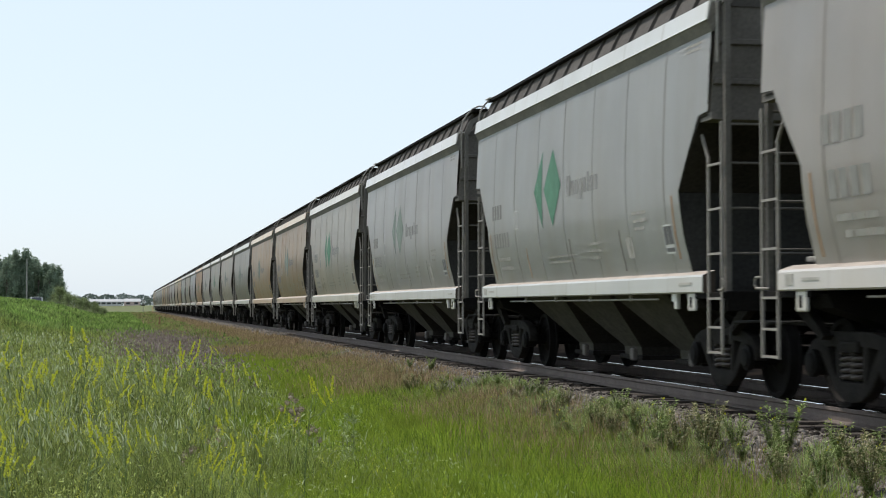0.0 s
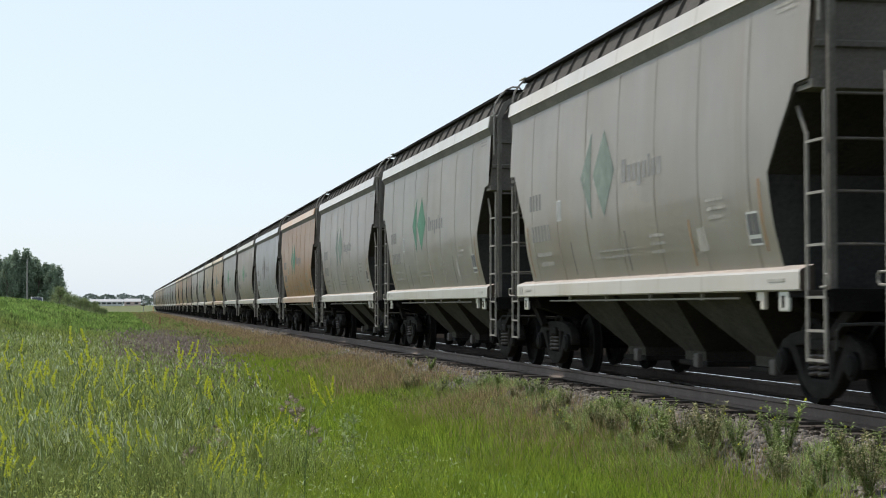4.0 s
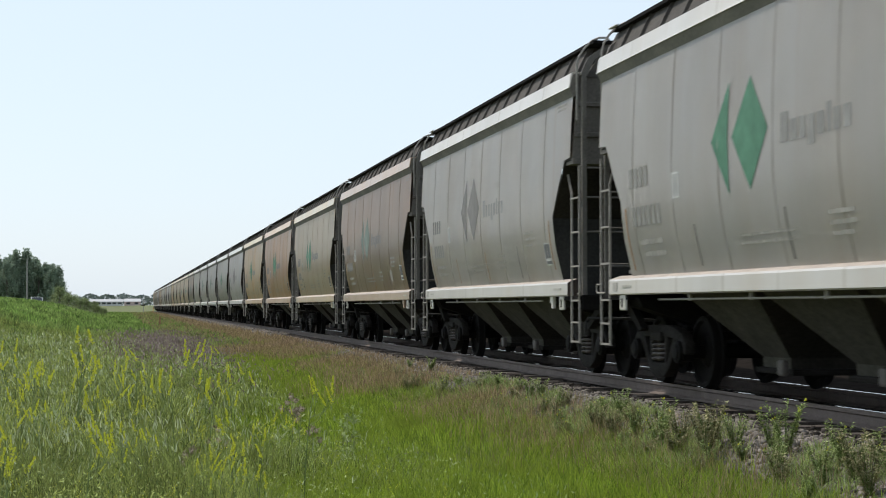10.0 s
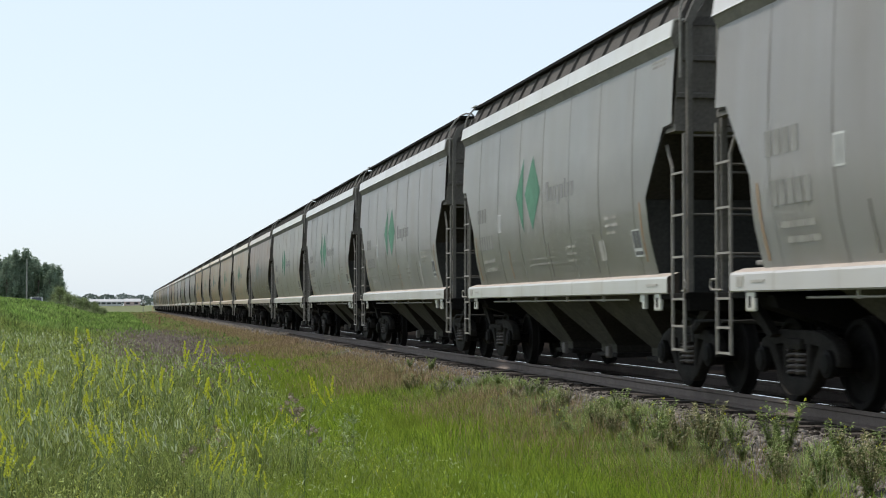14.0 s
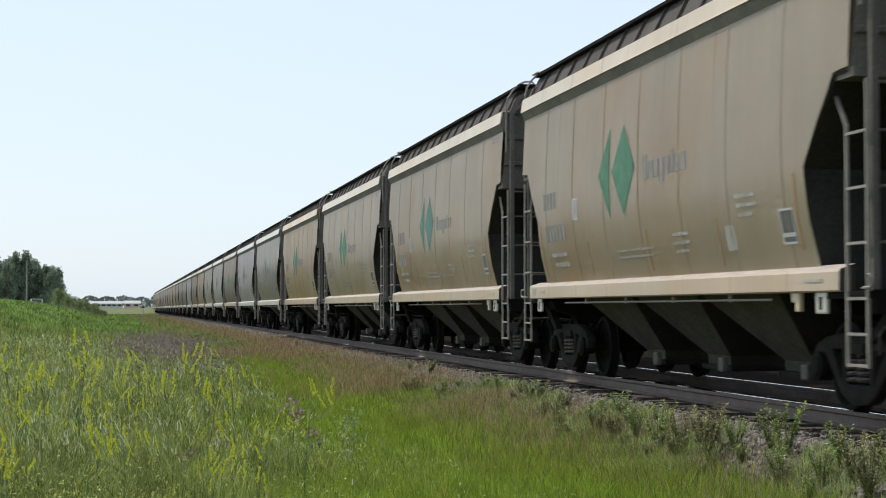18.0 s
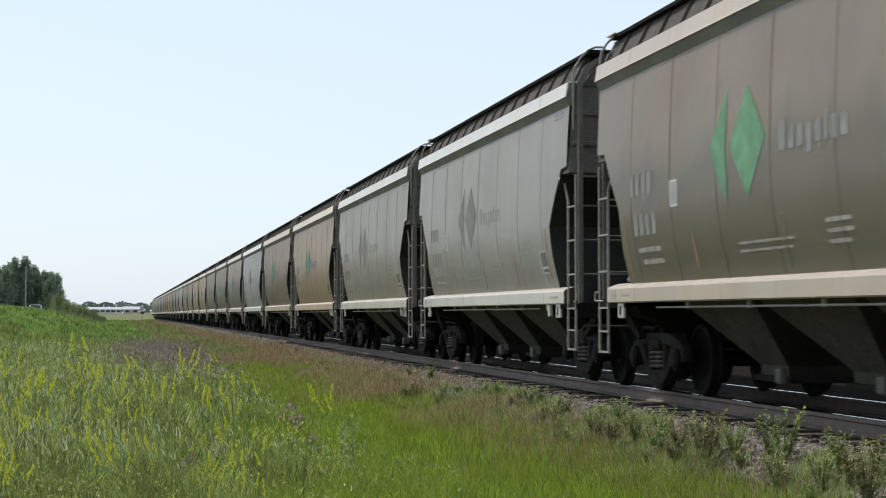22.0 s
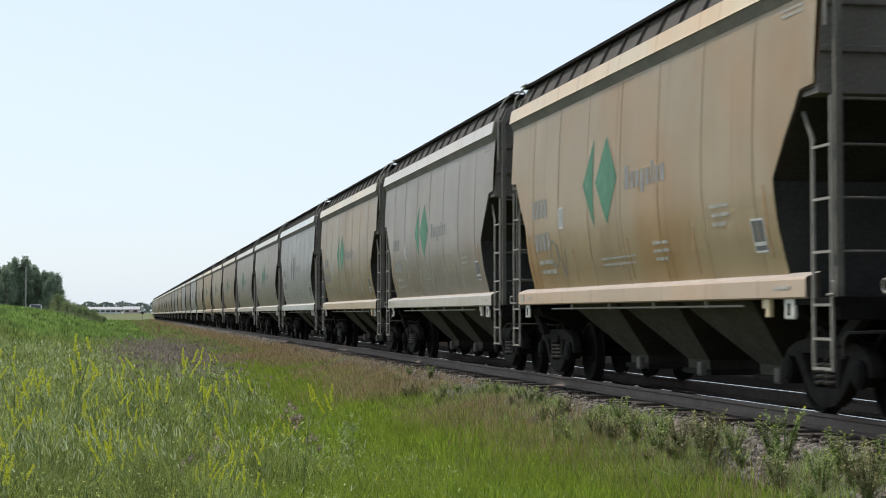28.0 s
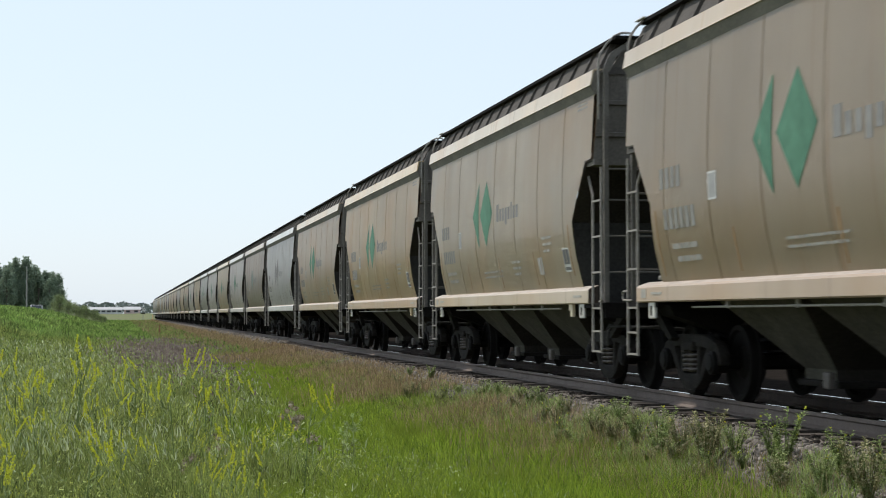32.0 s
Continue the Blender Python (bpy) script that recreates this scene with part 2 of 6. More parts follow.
def sweep(name, profile, lo, hi, side, mat, label, category):
    """A profile (across, height) drawn along the track."""
    bm = B()
    steps = [lo, CURVE_Y] + [CURVE_Y + 8.0 * i for i in range(1, int((hi - CURVE_Y) / 8) + 1)]
    rings = []
    for d in steps:
        rings.append([bm.verts.new((*along(d, side + px)[:2], pz)) for px, pz in profile])
    for r0, r1 in zip(rings, rings[1:]):
        for i in range(len(profile)):
            j = (i + 1) % len(profile)
            bm.faces.new((r0[i], r0[j], r1[j], r1[i]))
    bm.faces.new(rings[0][::-1]), bm.faces.new(rings[-1])
    bmesh.ops.recalc_face_normals(bm, faces=bm.faces)
    return tagged(part(name, bm, mat), label, category, kind="structure")


RAIL_LO, RAIL_HI = -830.0, 1290.0
HEAD = [(-0.036, -0.012), (-0.036, -0.045), (-0.009, -0.06), (-0.009, -0.145), (-0.072, -0.168), (-0.072, -0.178),
        (0.072, -0.178), (0.072, -0.168), (0.009, -0.145), (0.009, -0.06), (0.036, -0.045), (0.036, -0.012), (0.03, -0.004), (-0.03, -0.004)]
for sx in (-0.7535, 0.7535):
    sweep("rail", HEAD, RAIL_LO, RAIL_HI, sx, M_RAIL, "brown steel running rail spiked to timber ties", "rail")
    sweep("rail_head", [(-0.036, -0.0036), (0.036, -0.0036), (0.032, 0.0), (-0.032, 0.0)], RAIL_LO, RAIL_HI, sx, M_RAILTOP,
          "bright worn running surface of the rail", "rail")


sweep("far_ballast_bed", [(-2.4, -0.36), (-1.6, -0.19), (1.6, -0.19), (2.4, -0.36)], CURVE_Y - 2, RAIL_HI, 0.0, M_STONE, "raised stone bed under the curved track", "trackbed")


# ---------------- ground ----------------
def smoothstep(a, b, v):
    v = np.clip((v - a) / (b - a), 0, 1)
    return v * v * (3 - 2 * v)


def bump2(x, y):
    return (np.sin(x * 0.9 + 0.7 * np.sin(y * 0.31)) * np.sin(y * 0.47 + 1.3) * 0.06
            + np.sin(x * 0.23 + 2.0) * np.sin(y * 0.11 + 0.4) * 0.10)


def ground_z(x, y):
    """Height of the soil: ballast shoulder, ditch, and the road bank that rises on the far side of the ditch."""
    x, y = np.asarray(x, float), np.asarray(y, float)
    q = x
    z = np.full(np.broadcast(x, y).shape, -0.34)
    # past the far rail rises an added bank that closes the view under the cars
    shoulder = np.interp(q, [-400, -60, -30, -14, -9.5, -6.5, -4.5, -2.0, 1.0, 3.4, 4.6, 5.3, 6.2, 6.5, 9.5, 10.3, 12.0, 16.2, 30],
                         [0.4, 0.9, 1.6, 1.75, 1.3, 0.4, -0.25, -0.6, -0.72, -0.76, -0.66, -0.54, -0.26, -0.235, -0.235, -0.30, -0.10, 0.80, 0.0])
    # the bank shows only from some way on; beside the camera the verge is lower
    early = np.interp(q, [-400, -60, -30, -10, -5.0, 1.0, 3.4, 4.6, 5.3, 6.2, 6.5], [0.4, 0.2, 0.0, -0.35, -0.5, -0.66, -0.76, -0.66, -0.54, -0.26, -0.235])
    f = smoothstep(25, 75, y)
    low = np.where(q < 6.5, early * (1 - f) + shoulder * f, shoulder)
    far = smoothstep(220, 360, y)
    flat = np.interp(q, [-60, -8, 3, 6, 6.5], [-0.4, -0.55, -0.6, -0.35, -0.28])
    low = low * (1 - far) + flat * far
    wob = bump2(x, y) * (1 - smoothstep(4.2, 5.6, q)) + bump2(x, y) * smoothstep(14, 17, q) * 0.4
    rise = 2.3 * smoothstep(860, 1150, y) * (1 - smoothstep(40, 90, x))
    return low + wob + rise + z * 0


def ground():
    xs = np.concatenate([[-1800, -900, -450, -220, -120, -70], np.arange(-50, -20, 3.0), np.arange(-20, 20, 0.5), np.arange(20, 60, 5.0), [80, 130, 220, 450, 900, 1800]])
    ys = np.concatenate([[-1500, -1000, -600, -300, -150, -80, -40], np.arange(-20, 60, 1.0), np.arange(60, 160, 2.5), np.arange(160, 700, 10.0), [750, 820, 950, 1200, 1700, 2600, 4200]])
    gx, gy = np.meshgrid(xs, ys)
    gz = ground_z(gx, gy)
    verts = np.stack([gx, gy, gz], -1).reshape(-1, 3)
    nx = len(xs)
    i, j = np.meshgrid(np.arange(nx - 1), np.arange(len(ys) - 1))
    a = (j * nx + i).ravel()
    faces = np.stack([a, a + 1, a + nx + 1, a + nx], -1)
    me = bpy.data.meshes.new("ground")
    me.from_pydata(verts.tolist(), [], faces.tolist())
    me.materials.append(M_SOIL)
    me.polygons.foreach_set("use_smooth", [True] * len(me.polygons))
    return tagged(new("ground", me), "grassy prairie ground with a ditch beside the railway", "ground", kind="structure")


ground()


def trackbed():
    """Dark stone bed under rails and ties, and an added bank that darkens the view under the cars."""
    bm = B()
    rows = []
    ys = list(np.arange(-100, 60, 4.0)) + list(np.arange(60, 425, 10.0))
    xs = [5.9, 6.15, 6.5, 7.0, 8.0, 9.0, 9.5, 10.3, 11.0, 12.0, 13.4, 14.8, 16.2, 17.6]
    for y in ys:
        z = ground_z(np.array(xs), np.full(len(xs), y))
        rows.append([bm.verts.new((x, y, float(zz) + 0.012 - (0.05 if i in (0, len(xs) - 1) else 0.0))) for i, (x, zz) in enumerate(zip(xs, z))])
    for r0, r1 in zip(rows, rows[1:]):
        for i in range(len(xs) - 1):
            bm.faces.new((r0[i], r0[i + 1], r1[i + 1], r1[i]))
    return tagged(smooth(part("trackbed", bm, M_BED)), "dark stone trackbed under the ties with an added bank", "trackbed", kind="structure")


trackbed()


# ---------------- hopper car ----------------
def half_width(z):
    return float(np.interp(z, [1.42, 1.6, 1.85, 2.1, 2.4, 2.8, 3.23, 3.7, 4.13], [1.47, 1.515, 1.575, 1.615, 1.64, 1.645, 1.635, 1.615, 1.585]))


def half_length(z):
    return float(np.interp(z, [1.42, 2.39, 3.20, 3.215, 4.13], [5.43, 5.40, 6.12, 6.45, 6.45]))


SEAMS = (-4.85, -3.25, -1.62, 0.0, 1.62, 3.25, 4.85)


def side_mesh(s):
    """One curved side of the tank, with its welded seams proud of it."""
    bm = B()
    zs = [1.42, 1.5, 1.6, 1.72, 1.85, 2.0, 2.2, 2.39, 2.6, 2.8, 3.0, 3.20, 3.215, 3.45, 3.7, 3.95, 4.13]
    cuts = sorted({c + d for c in SEAMS for d in (-0.014, -0.005, 0.005, 0.014)})
    rows = []
    for z in zs:
        h, w = half_length(z), half_width(z)
        row = []
        for y in [-h] + [min(max(c, -h), h) for c in cuts] + [h]:
            on = any(abs(y - c) < 0.008 for c in SEAMS)
            row.append(bm.verts.new((s * (w + (0.006 if on else 0.0)), y, z)))
        rows.append(row)
    for r0, r1 in zip(rows, rows[1:]):
        for i in range(len(r0) - 1):
            bm.faces.new((r0[i], r0[i + 1], r1[i + 1], r1[i]) if s < 0 else (r0[i + 1], r0[i], r1[i], r1[i + 1]))
    outer = list(bm.faces)
    bmesh.ops.solidify(bm, geom=outer, thickness=0.015)
    bmesh.ops.recalc_face_normals(bm, faces=bm.faces)
    return bm


def on_side(bm, y0, y1, z0, z1, lean=0.0):
    """A painted bar that follows the curve of the near side."""
    steps = max(1, int((z1 - z0) / 0.14))
    prev = None
    for i in range(steps + 1):
        z = z0 + (z1 - z0) * i / steps
        w = -half_width(z) - 0.006
        k = lean * (z - z0)
        cur = [bm.verts.new((w, y0 + k, z)), bm.verts.new((w, y1 + k, z))]
        if prev:
            bm.faces.new((prev[0], cur[0], cur[1], prev[1]))
        prev = cur


def on_side_shape(bm, left, right, n=14):
    """A painted shape between two edges given as functions of height share (y, y), from z0 to z1."""
    (z0, z1, edge_a), edge_b = left, right
    prev = None
    for i in range(n + 1):
        z = z0 + (z1 - z0) * i / n
        w = -half_width(z) - 0.006
        f = i / n
        cur = [bm.verts.new((w, edge_a(f), z)), bm.verts.new((w, edge_b(f), z))]
        if prev:
            bm.faces.new((prev[0], cur[0], cur[1], prev[1]))
        prev = cur


def lathe(bm, profile, seg, origin=(0, 0, 0)):
    """Turns (along x, radius) points round the x axis."""
    rings = []
    for px, r in profile:
        rings.append([bm.verts.new((origin[0] + px, origin[1] + r * math.cos(2 * math.pi * i / seg), origin[2] + r * math.sin(2 * math.pi * i / seg))) for i in range(seg)])
    for a, b in zip(rings, rings[1:]):
        for i in range(seg):
            j = (i + 1) % seg
            bm.faces.new((a[i], a[j], b[j], b[i]))
    bm.faces.new(rings[0][::-1]), bm.faces.new(rings[-1])


WHEEL_R = 0.457


def sideframe_mesh(x0, x1):
    """One cast side frame: arched beam, columns, spring seat and two windows, in one piece."""
    half = {"T0": (0.0, 0.79), "T1": (0.27, 0.79), "T2": (0.46, 0.785), "T3": (0.74, 0.75), "T4": (0.97, 0.68), "T5": (1.09, 0.57), "T6": (1.10, 0.43),
            "U0": (0.0, 0.645), "U1": (0.27, 0.645), "U2": (0.375, 0.64), "U3": (0.60, 0.625), "U4": (0.80, 0.60), "U5": (0.965, 0.55), "U6": (1.0, 0.43),
            "C0": (0.255, 0.30), "C1": (0.345, 0.31), "D1": (0.41, 0.21), "D0": (0.20, 0.115), "S0": (0.0, 0.30), "S1": (0.0, 0.10)}
    quads = ("T0 T1 U1 U0", "T1 T2 U2 U1", "T2 T3 U3 U2", "T3 T4 U4 U3", "T4 T5 U5 U4", "T5 T6 U6 U5", "U1 U2 C1 C0", "U3 U4 D1 C1", "C0 C1 D1 D0", "S0 C0 D0 S1")
    bm = B()
    made = {}

    def corner(key, e, x):
        y, z = half[key]
        k = (key, e if y else 1, x)
        if k not in made:
            made[k] = bm.verts.new((x, e * y, z))
        return made[k]
    for e in (-1, 1):
        for q in quads:
            for x in (x0, x1):
                bm.faces.new([corner(key, e, x) for key in q.split()])
    rims = [ed for ed in bm.edges if len(ed.link_faces) == 1 and abs(ed.verts[0].co.x - x0) < 1e-5]
    twin = {(round(v.co.y, 4), round(v.co.z, 4)): v for v in bm.verts if abs(v.co.x - x1) < 1e-5}
    for ed in rims:
        a, b = ed.verts
        bm.faces.new((a, b, twin[(round(b.co.y, 4), round(b.co.z, 4))], twin[(round(a.co.y, 4), round(a.co.z, 4))]))
    bmesh.ops.recalc_face_normals(bm, faces=bm.faces)
    sharp = [ed for ed in bm.edges if len(ed.link_faces) == 2 and ed.calc_face_angle(0) > 0.6]
    bmesh.ops.bevel(bm, geom=sharp, offset=0.016, segments=2, affect="EDGES", profile=0.5)
    return bm


def spring_mesh(x, y, z0, z1, r):
    """A coil spring: a wire wound round an upright axis."""
    bm = B()
    turns, seg, wire = 4.5, 12, 0.019
    steps = int(turns * seg)
    rings = []
    for i in range(steps + 1):
        a = 2 * math.pi * i / seg
        z = z0 + wire + (z1 - z0 - 2 * wire) * i / steps
        out = Vector((math.cos(a), math.sin(a), 0))
        c = Vector((x, y, z)) + out * r
        rings.append([bm.verts.new(c + out * (wire * math.cos(b)) + Vector((0, 0, wire * math.sin(b)))) for b in (0, 1.57, 3.14, 4.71)])
    for a, b in zip(rings, rings[1:]):
        for k in range(4):
            bm.faces.new((a[k], a[(k + 1) % 4], b[(k + 1) % 4], b[k]))
    bm.faces.new(rings[0][::-1]), bm.faces.new(rings[-1])
    bmesh.ops.recalc_face_normals(bm, faces=bm.faces)
    return bm


def build_truck(car, y, full=True):
    truck = new("truck")
    truck.parent = car
    truck.matrix_basis = pose(0, y, 0)
    for s in (-1, 1) if full else (-1,):
        lo, hi = sorted((0.98 * s, 1.12 * s))
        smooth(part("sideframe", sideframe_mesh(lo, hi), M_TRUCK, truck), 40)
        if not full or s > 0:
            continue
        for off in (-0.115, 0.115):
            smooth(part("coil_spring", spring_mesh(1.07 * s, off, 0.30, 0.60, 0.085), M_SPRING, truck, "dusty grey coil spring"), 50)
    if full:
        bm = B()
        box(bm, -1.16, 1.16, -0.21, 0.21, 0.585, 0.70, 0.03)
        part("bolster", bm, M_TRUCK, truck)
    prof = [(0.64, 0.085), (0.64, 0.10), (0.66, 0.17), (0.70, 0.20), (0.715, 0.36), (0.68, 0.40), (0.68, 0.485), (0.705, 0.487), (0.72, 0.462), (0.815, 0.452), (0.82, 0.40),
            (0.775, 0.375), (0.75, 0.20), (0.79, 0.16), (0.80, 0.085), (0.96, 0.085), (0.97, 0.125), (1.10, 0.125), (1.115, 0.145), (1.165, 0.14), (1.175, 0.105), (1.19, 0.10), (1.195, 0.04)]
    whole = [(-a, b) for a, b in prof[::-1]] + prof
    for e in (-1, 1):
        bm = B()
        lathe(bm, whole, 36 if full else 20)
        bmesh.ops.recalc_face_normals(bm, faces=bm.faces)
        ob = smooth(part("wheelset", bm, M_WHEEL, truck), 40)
        ob.matrix_basis = pose(0, e * 0.89, WHEEL_R)
    return truck


def ladder_mesh(y0, y1, x, s, end):
    """Side ladder at one corner, in one welded piece: two stiles with rungs, the inner stile bent in at the top."""
    bm = B()
    o, r = x + 0.02 * s, 0.0145
    rungs = (0.52, 0.80, 1.12, 1.62, 2.12, 2.62)
    stiles = []
    for y in (y0, y1):
        spots = [(o, y, 0.50)] + [(o, y, z + d) for z in rungs for d in (-0.013, 0.013)]
        if abs(y) < 6.45:
            spots += [(o, y, 2.70), (o - 0.01 * s, y - end * 0.29, 3.05)]
        else:
            spots += [(o, y, 3.08)]
        stiles.append([[bm.verts.new((px + dx * r, py + dy * r, pz)) for dx, dy in ((-1, -1), (1, -1), (1, 1), (-1, 1))] for px, py, pz in spots])
    for i, rings in enumerate(stiles):
        for j, (a, b) in enumerate(zip(rings, rings[1:])):
            at_rung = 1 <= j <= 11 and j % 2 == 1
            for k in range(4):
                if not (at_rung and k == (2 if i == 0 else 0)):
                    bm.faces.new((a[k], a[(k + 1) % 4], b[(k + 1) % 4], b[k]))
        bm.faces.new(rings[0][::-1]), bm.faces.new(rings[-1])
    for j in range(1, 12, 2):
        a0, a1, b0, b1 = stiles[0][j], stiles[0][j + 1], stiles[1][j], stiles[1][j + 1]
        bm.faces.new((a0[3], a0[2], b0[1], b0[0])), bm.faces.new((a1[2], a1[3], b1[0], b1[1]))
        bm.faces.new((a0[2], a1[2], b1[1], b0[1])), bm.faces.new((a1[3], a0[3], b0[0], b1[0]))
    bmesh.ops.recalc_face_normals(bm, faces=bm.faces)
    return bm


def tube(bm, pts, r, seg=6):
    """A bent pipe through the points."""
    pts = [Vector(p) for p in pts]
    rings, up = [], Vector((0.31, 0.47, 0.83))
    for i, p in enumerate(pts):
        d = (pts[min(i + 1, len(pts) - 1)] - pts[max(i - 1, 0)]).normalized()
        u = d.cross(up).normalized()
        v = d.cross(u)
        rings.append([bm.verts.new(p + (u * math.cos(6.2832 * k / seg) + v * math.sin(6.2832 * k / seg)) * r) for k in range(seg)])
    for a, b in zip(rings, rings[1:]):
        for k in range(seg):
            bm.faces.new((a[k], a[(k + 1) % seg], b[(k + 1) % seg], b[k]))
    bm.faces.new(rings[0][::-1]), bm.faces.new(rings[-1])
    bmesh.ops.recalc_face_normals(bm, faces=bm.faces)
    return bm


def end_wall_mesh(e):
    """Upper end wall in one piece: a bottom ledge and two pressed ribs across it."""
    bm, ring = B(), None
    rows = [(3.12, 6.50, 6.12), (3.205, 6.50, 6.12), (3.21, 6.44, 6.38)]
    for z in (3.55, 4.0):
        rows += [(z - 0.04, 6.44, 6.38), (z - 0.025, 6.475, 6.38), (z + 0.025, 6.475, 6.38), (z + 0.04, 6.44, 6.38)]
    rows += [(4.44, 6.44, 6.38)]
    for z, front, back in rows:
        w = float(np.interp(z, [3.20, 3.7, 4.44], [1.605, 1.55, 1.50]))
        cur = [bm.verts.new(p) for p in ((-w, e * front, z), (w, e * front, z), (w, e * back, z), (-w, e * back, z))]
        if ring:
            for k in range(4):
                bm.faces.new((ring[k], ring[(k + 1) % 4], cur[(k + 1) % 4], cur[k]))
        else:
            bm.faces.new(cur)
        ring = cur
    bm.faces.new(ring)
    bmesh.ops.recalc_face_normals(bm, faces=bm.faces)
    return bm


def build_car(full=True):
    """A three-bay covered hopper with its origin on the rail head at mid length; the side at -x is the one with lettering."""
    car = new("hopper_car")
    for s in (-1, 1):
        smooth(part("side_sheet", side_mesh(s), M_CAR, car), 25)
        # overhanging roof edge
        bm = B()
        prism(bm, [(s * 1.645, 4.235), (s * 1.665, 4.235), (s * 1.655, 4.26), (s * 1.625, 4.45), (s * 1.60, 4.462), (s * 1.48, 4.47), (s * 1.48, 4.45), (s * 1.60, 4.44)][::s], -6.50, 6.50, "y")
        part("fascia", bm, M_CAR, car)
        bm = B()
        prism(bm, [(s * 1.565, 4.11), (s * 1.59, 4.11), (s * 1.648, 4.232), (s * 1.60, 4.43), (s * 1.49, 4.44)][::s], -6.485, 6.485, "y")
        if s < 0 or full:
            part("soffit", bm, M_SOFFIT, car, "underside of the roof edge, coloured dark as its shade")
        else:
            bm.free()
        # side sill: a deep pressed channel with a sloping top
        bm = B()
        prism(bm, [(s * 1.44, 1.185), (s * 1.575, 1.185), (s * 1.595, 1.20), (s * 1.595, 1.37), (s * 1.58, 1.395), (s * 1.44, 1.445)][::s], -6.125, 6.125, "y")
        sill = part("side_sill", bm, M_CAR, car)
        sill.data.materials.append(M_SILLEND), sill.data.materials.append(M_LEDGE)
        for f in sill.data.polygons:
            if abs(f.normal.y) > 0.9 or f.normal.x * s < -0.5:
                f.material_index = 1
            elif f.normal.z > 0.7:
                f.material_index = 2
    # roof
    bm = B()
    prism(bm, [(-1.50, 4.40), (-1.50, 4.475), (-1.30, 4.50), (0, 4.56), (1.30, 4.50), (1.50, 4.475), (1.50, 4.40)], -6.46, 6.46, "y")
    part("roof", bm, M_ROOF, car, "dusty grey sheet roof")
    for s in (-1, 1):
        bm = B()
        # raised coaming with pressed gussets that carries the walkway
        prism(bm, [(s * 1.16, 4.48), (s * 1.08, 4.87), (s * 1.03, 4.87), (s * 1.10, 4.48)][::s], -6.4, 6.4, "y")
        for i in range(15):
            y = -6.25 + i * 12.3 / 14
            prism(bm, [(s * 1.49, 4.47), (s * 1.30, 4.86), (s * 1.05, 4.86), (s * 1.10, 4.47)][::s], y - 0.012, y + 0.012, "y")
            prism(bm, [(s * 1.46, 4.475), (s * 1.27, 4.855), (s * 1.255, 4.85), (s * 1.445, 4.475)][::s], y - 0.02, y + 0.78, "y")
        prism(bm, [(s * 1.42, 4.475), (s * 1.22, 4.86), (s * 1.205, 4.86), (s * 1.40, 4.475)][::s], -6.3, 6.4, "y")
        part("coaming", bm, M_ROOF, car, "dark ribbed roof coaming")
        bm = B()
        box(bm, min(s * 0.95, s * 1.36), max(s * 0.95, s * 1.36), -6.75, 6.75, 4.86, 4.905)
        part("running_board", bm, M_DARK, car, "steel grating roof walkway")
    if full:
        for i in range(4):
            bm = B()
            box(bm, -0.42, 0.42, -4.75 + i * 3.17 - 1.35, -4.75 + i * 3.17 + 1.35, 4.55, 4.74, 0.04)
            part("hatch_cover", bm, M_ROOF, car)
    for e in (-1, 1):
        o = (lambda y: e * y)
        part("end_sheet", end_wall_mesh(e), M_ENDGREY, car, "grimy blue-grey end wall with pressed ribs")
        if full:
            bm = B()
            prism(bm, [(-1.36, 4.44), (-1.10, 4.86), (1.10, 4.86), (1.36, 4.44)], min(o(6.36), o(6.42)), max(o(6.36), o(6.42)), "y")
            part("end_coaming", bm, M_ENDGREY, car)
        bm = B()
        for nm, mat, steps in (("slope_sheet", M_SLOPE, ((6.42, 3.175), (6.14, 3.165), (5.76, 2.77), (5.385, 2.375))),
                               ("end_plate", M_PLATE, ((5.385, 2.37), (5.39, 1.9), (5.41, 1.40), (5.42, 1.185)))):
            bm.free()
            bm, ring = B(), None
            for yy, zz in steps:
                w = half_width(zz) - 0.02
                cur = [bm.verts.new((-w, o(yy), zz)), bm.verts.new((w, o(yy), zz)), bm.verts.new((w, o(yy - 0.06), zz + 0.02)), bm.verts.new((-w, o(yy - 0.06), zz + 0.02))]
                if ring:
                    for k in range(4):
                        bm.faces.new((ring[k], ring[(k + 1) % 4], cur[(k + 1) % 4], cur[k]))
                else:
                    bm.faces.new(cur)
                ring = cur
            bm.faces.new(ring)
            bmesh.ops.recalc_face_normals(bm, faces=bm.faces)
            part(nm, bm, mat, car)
            bm = B()
        bm.free()
        bm = B()
        box(bm, -1.55, 1.55, min(o(5.4), o(6.72)), max(o(5.4), o(6.72)), 1.12, 1.19, 0.01)
        box(bm, -1.52, 1.52, min(o(6.66), o(6.74)), max(o(6.66), o(6.74)), 0.98, 1.20, 0.01)
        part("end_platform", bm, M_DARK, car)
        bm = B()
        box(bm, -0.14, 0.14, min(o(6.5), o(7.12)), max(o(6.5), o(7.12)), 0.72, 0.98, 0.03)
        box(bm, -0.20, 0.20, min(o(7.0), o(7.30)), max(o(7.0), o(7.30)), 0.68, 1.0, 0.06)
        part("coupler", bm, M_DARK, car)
        if full:
            bm = B()
            prism(bm, [(-1.46, 1.15), (-1.40, 1.02), (-0.50, 0.74), (0.50, 0.74), (1.40, 1.02), (1.46, 1.15)], min(o(5.20), o(5.70)), max(o(5.20), o(5.70)), "y")
            part("body_bolster", bm, M_DARK, car)
        build_truck(car, e * 5.45, full)
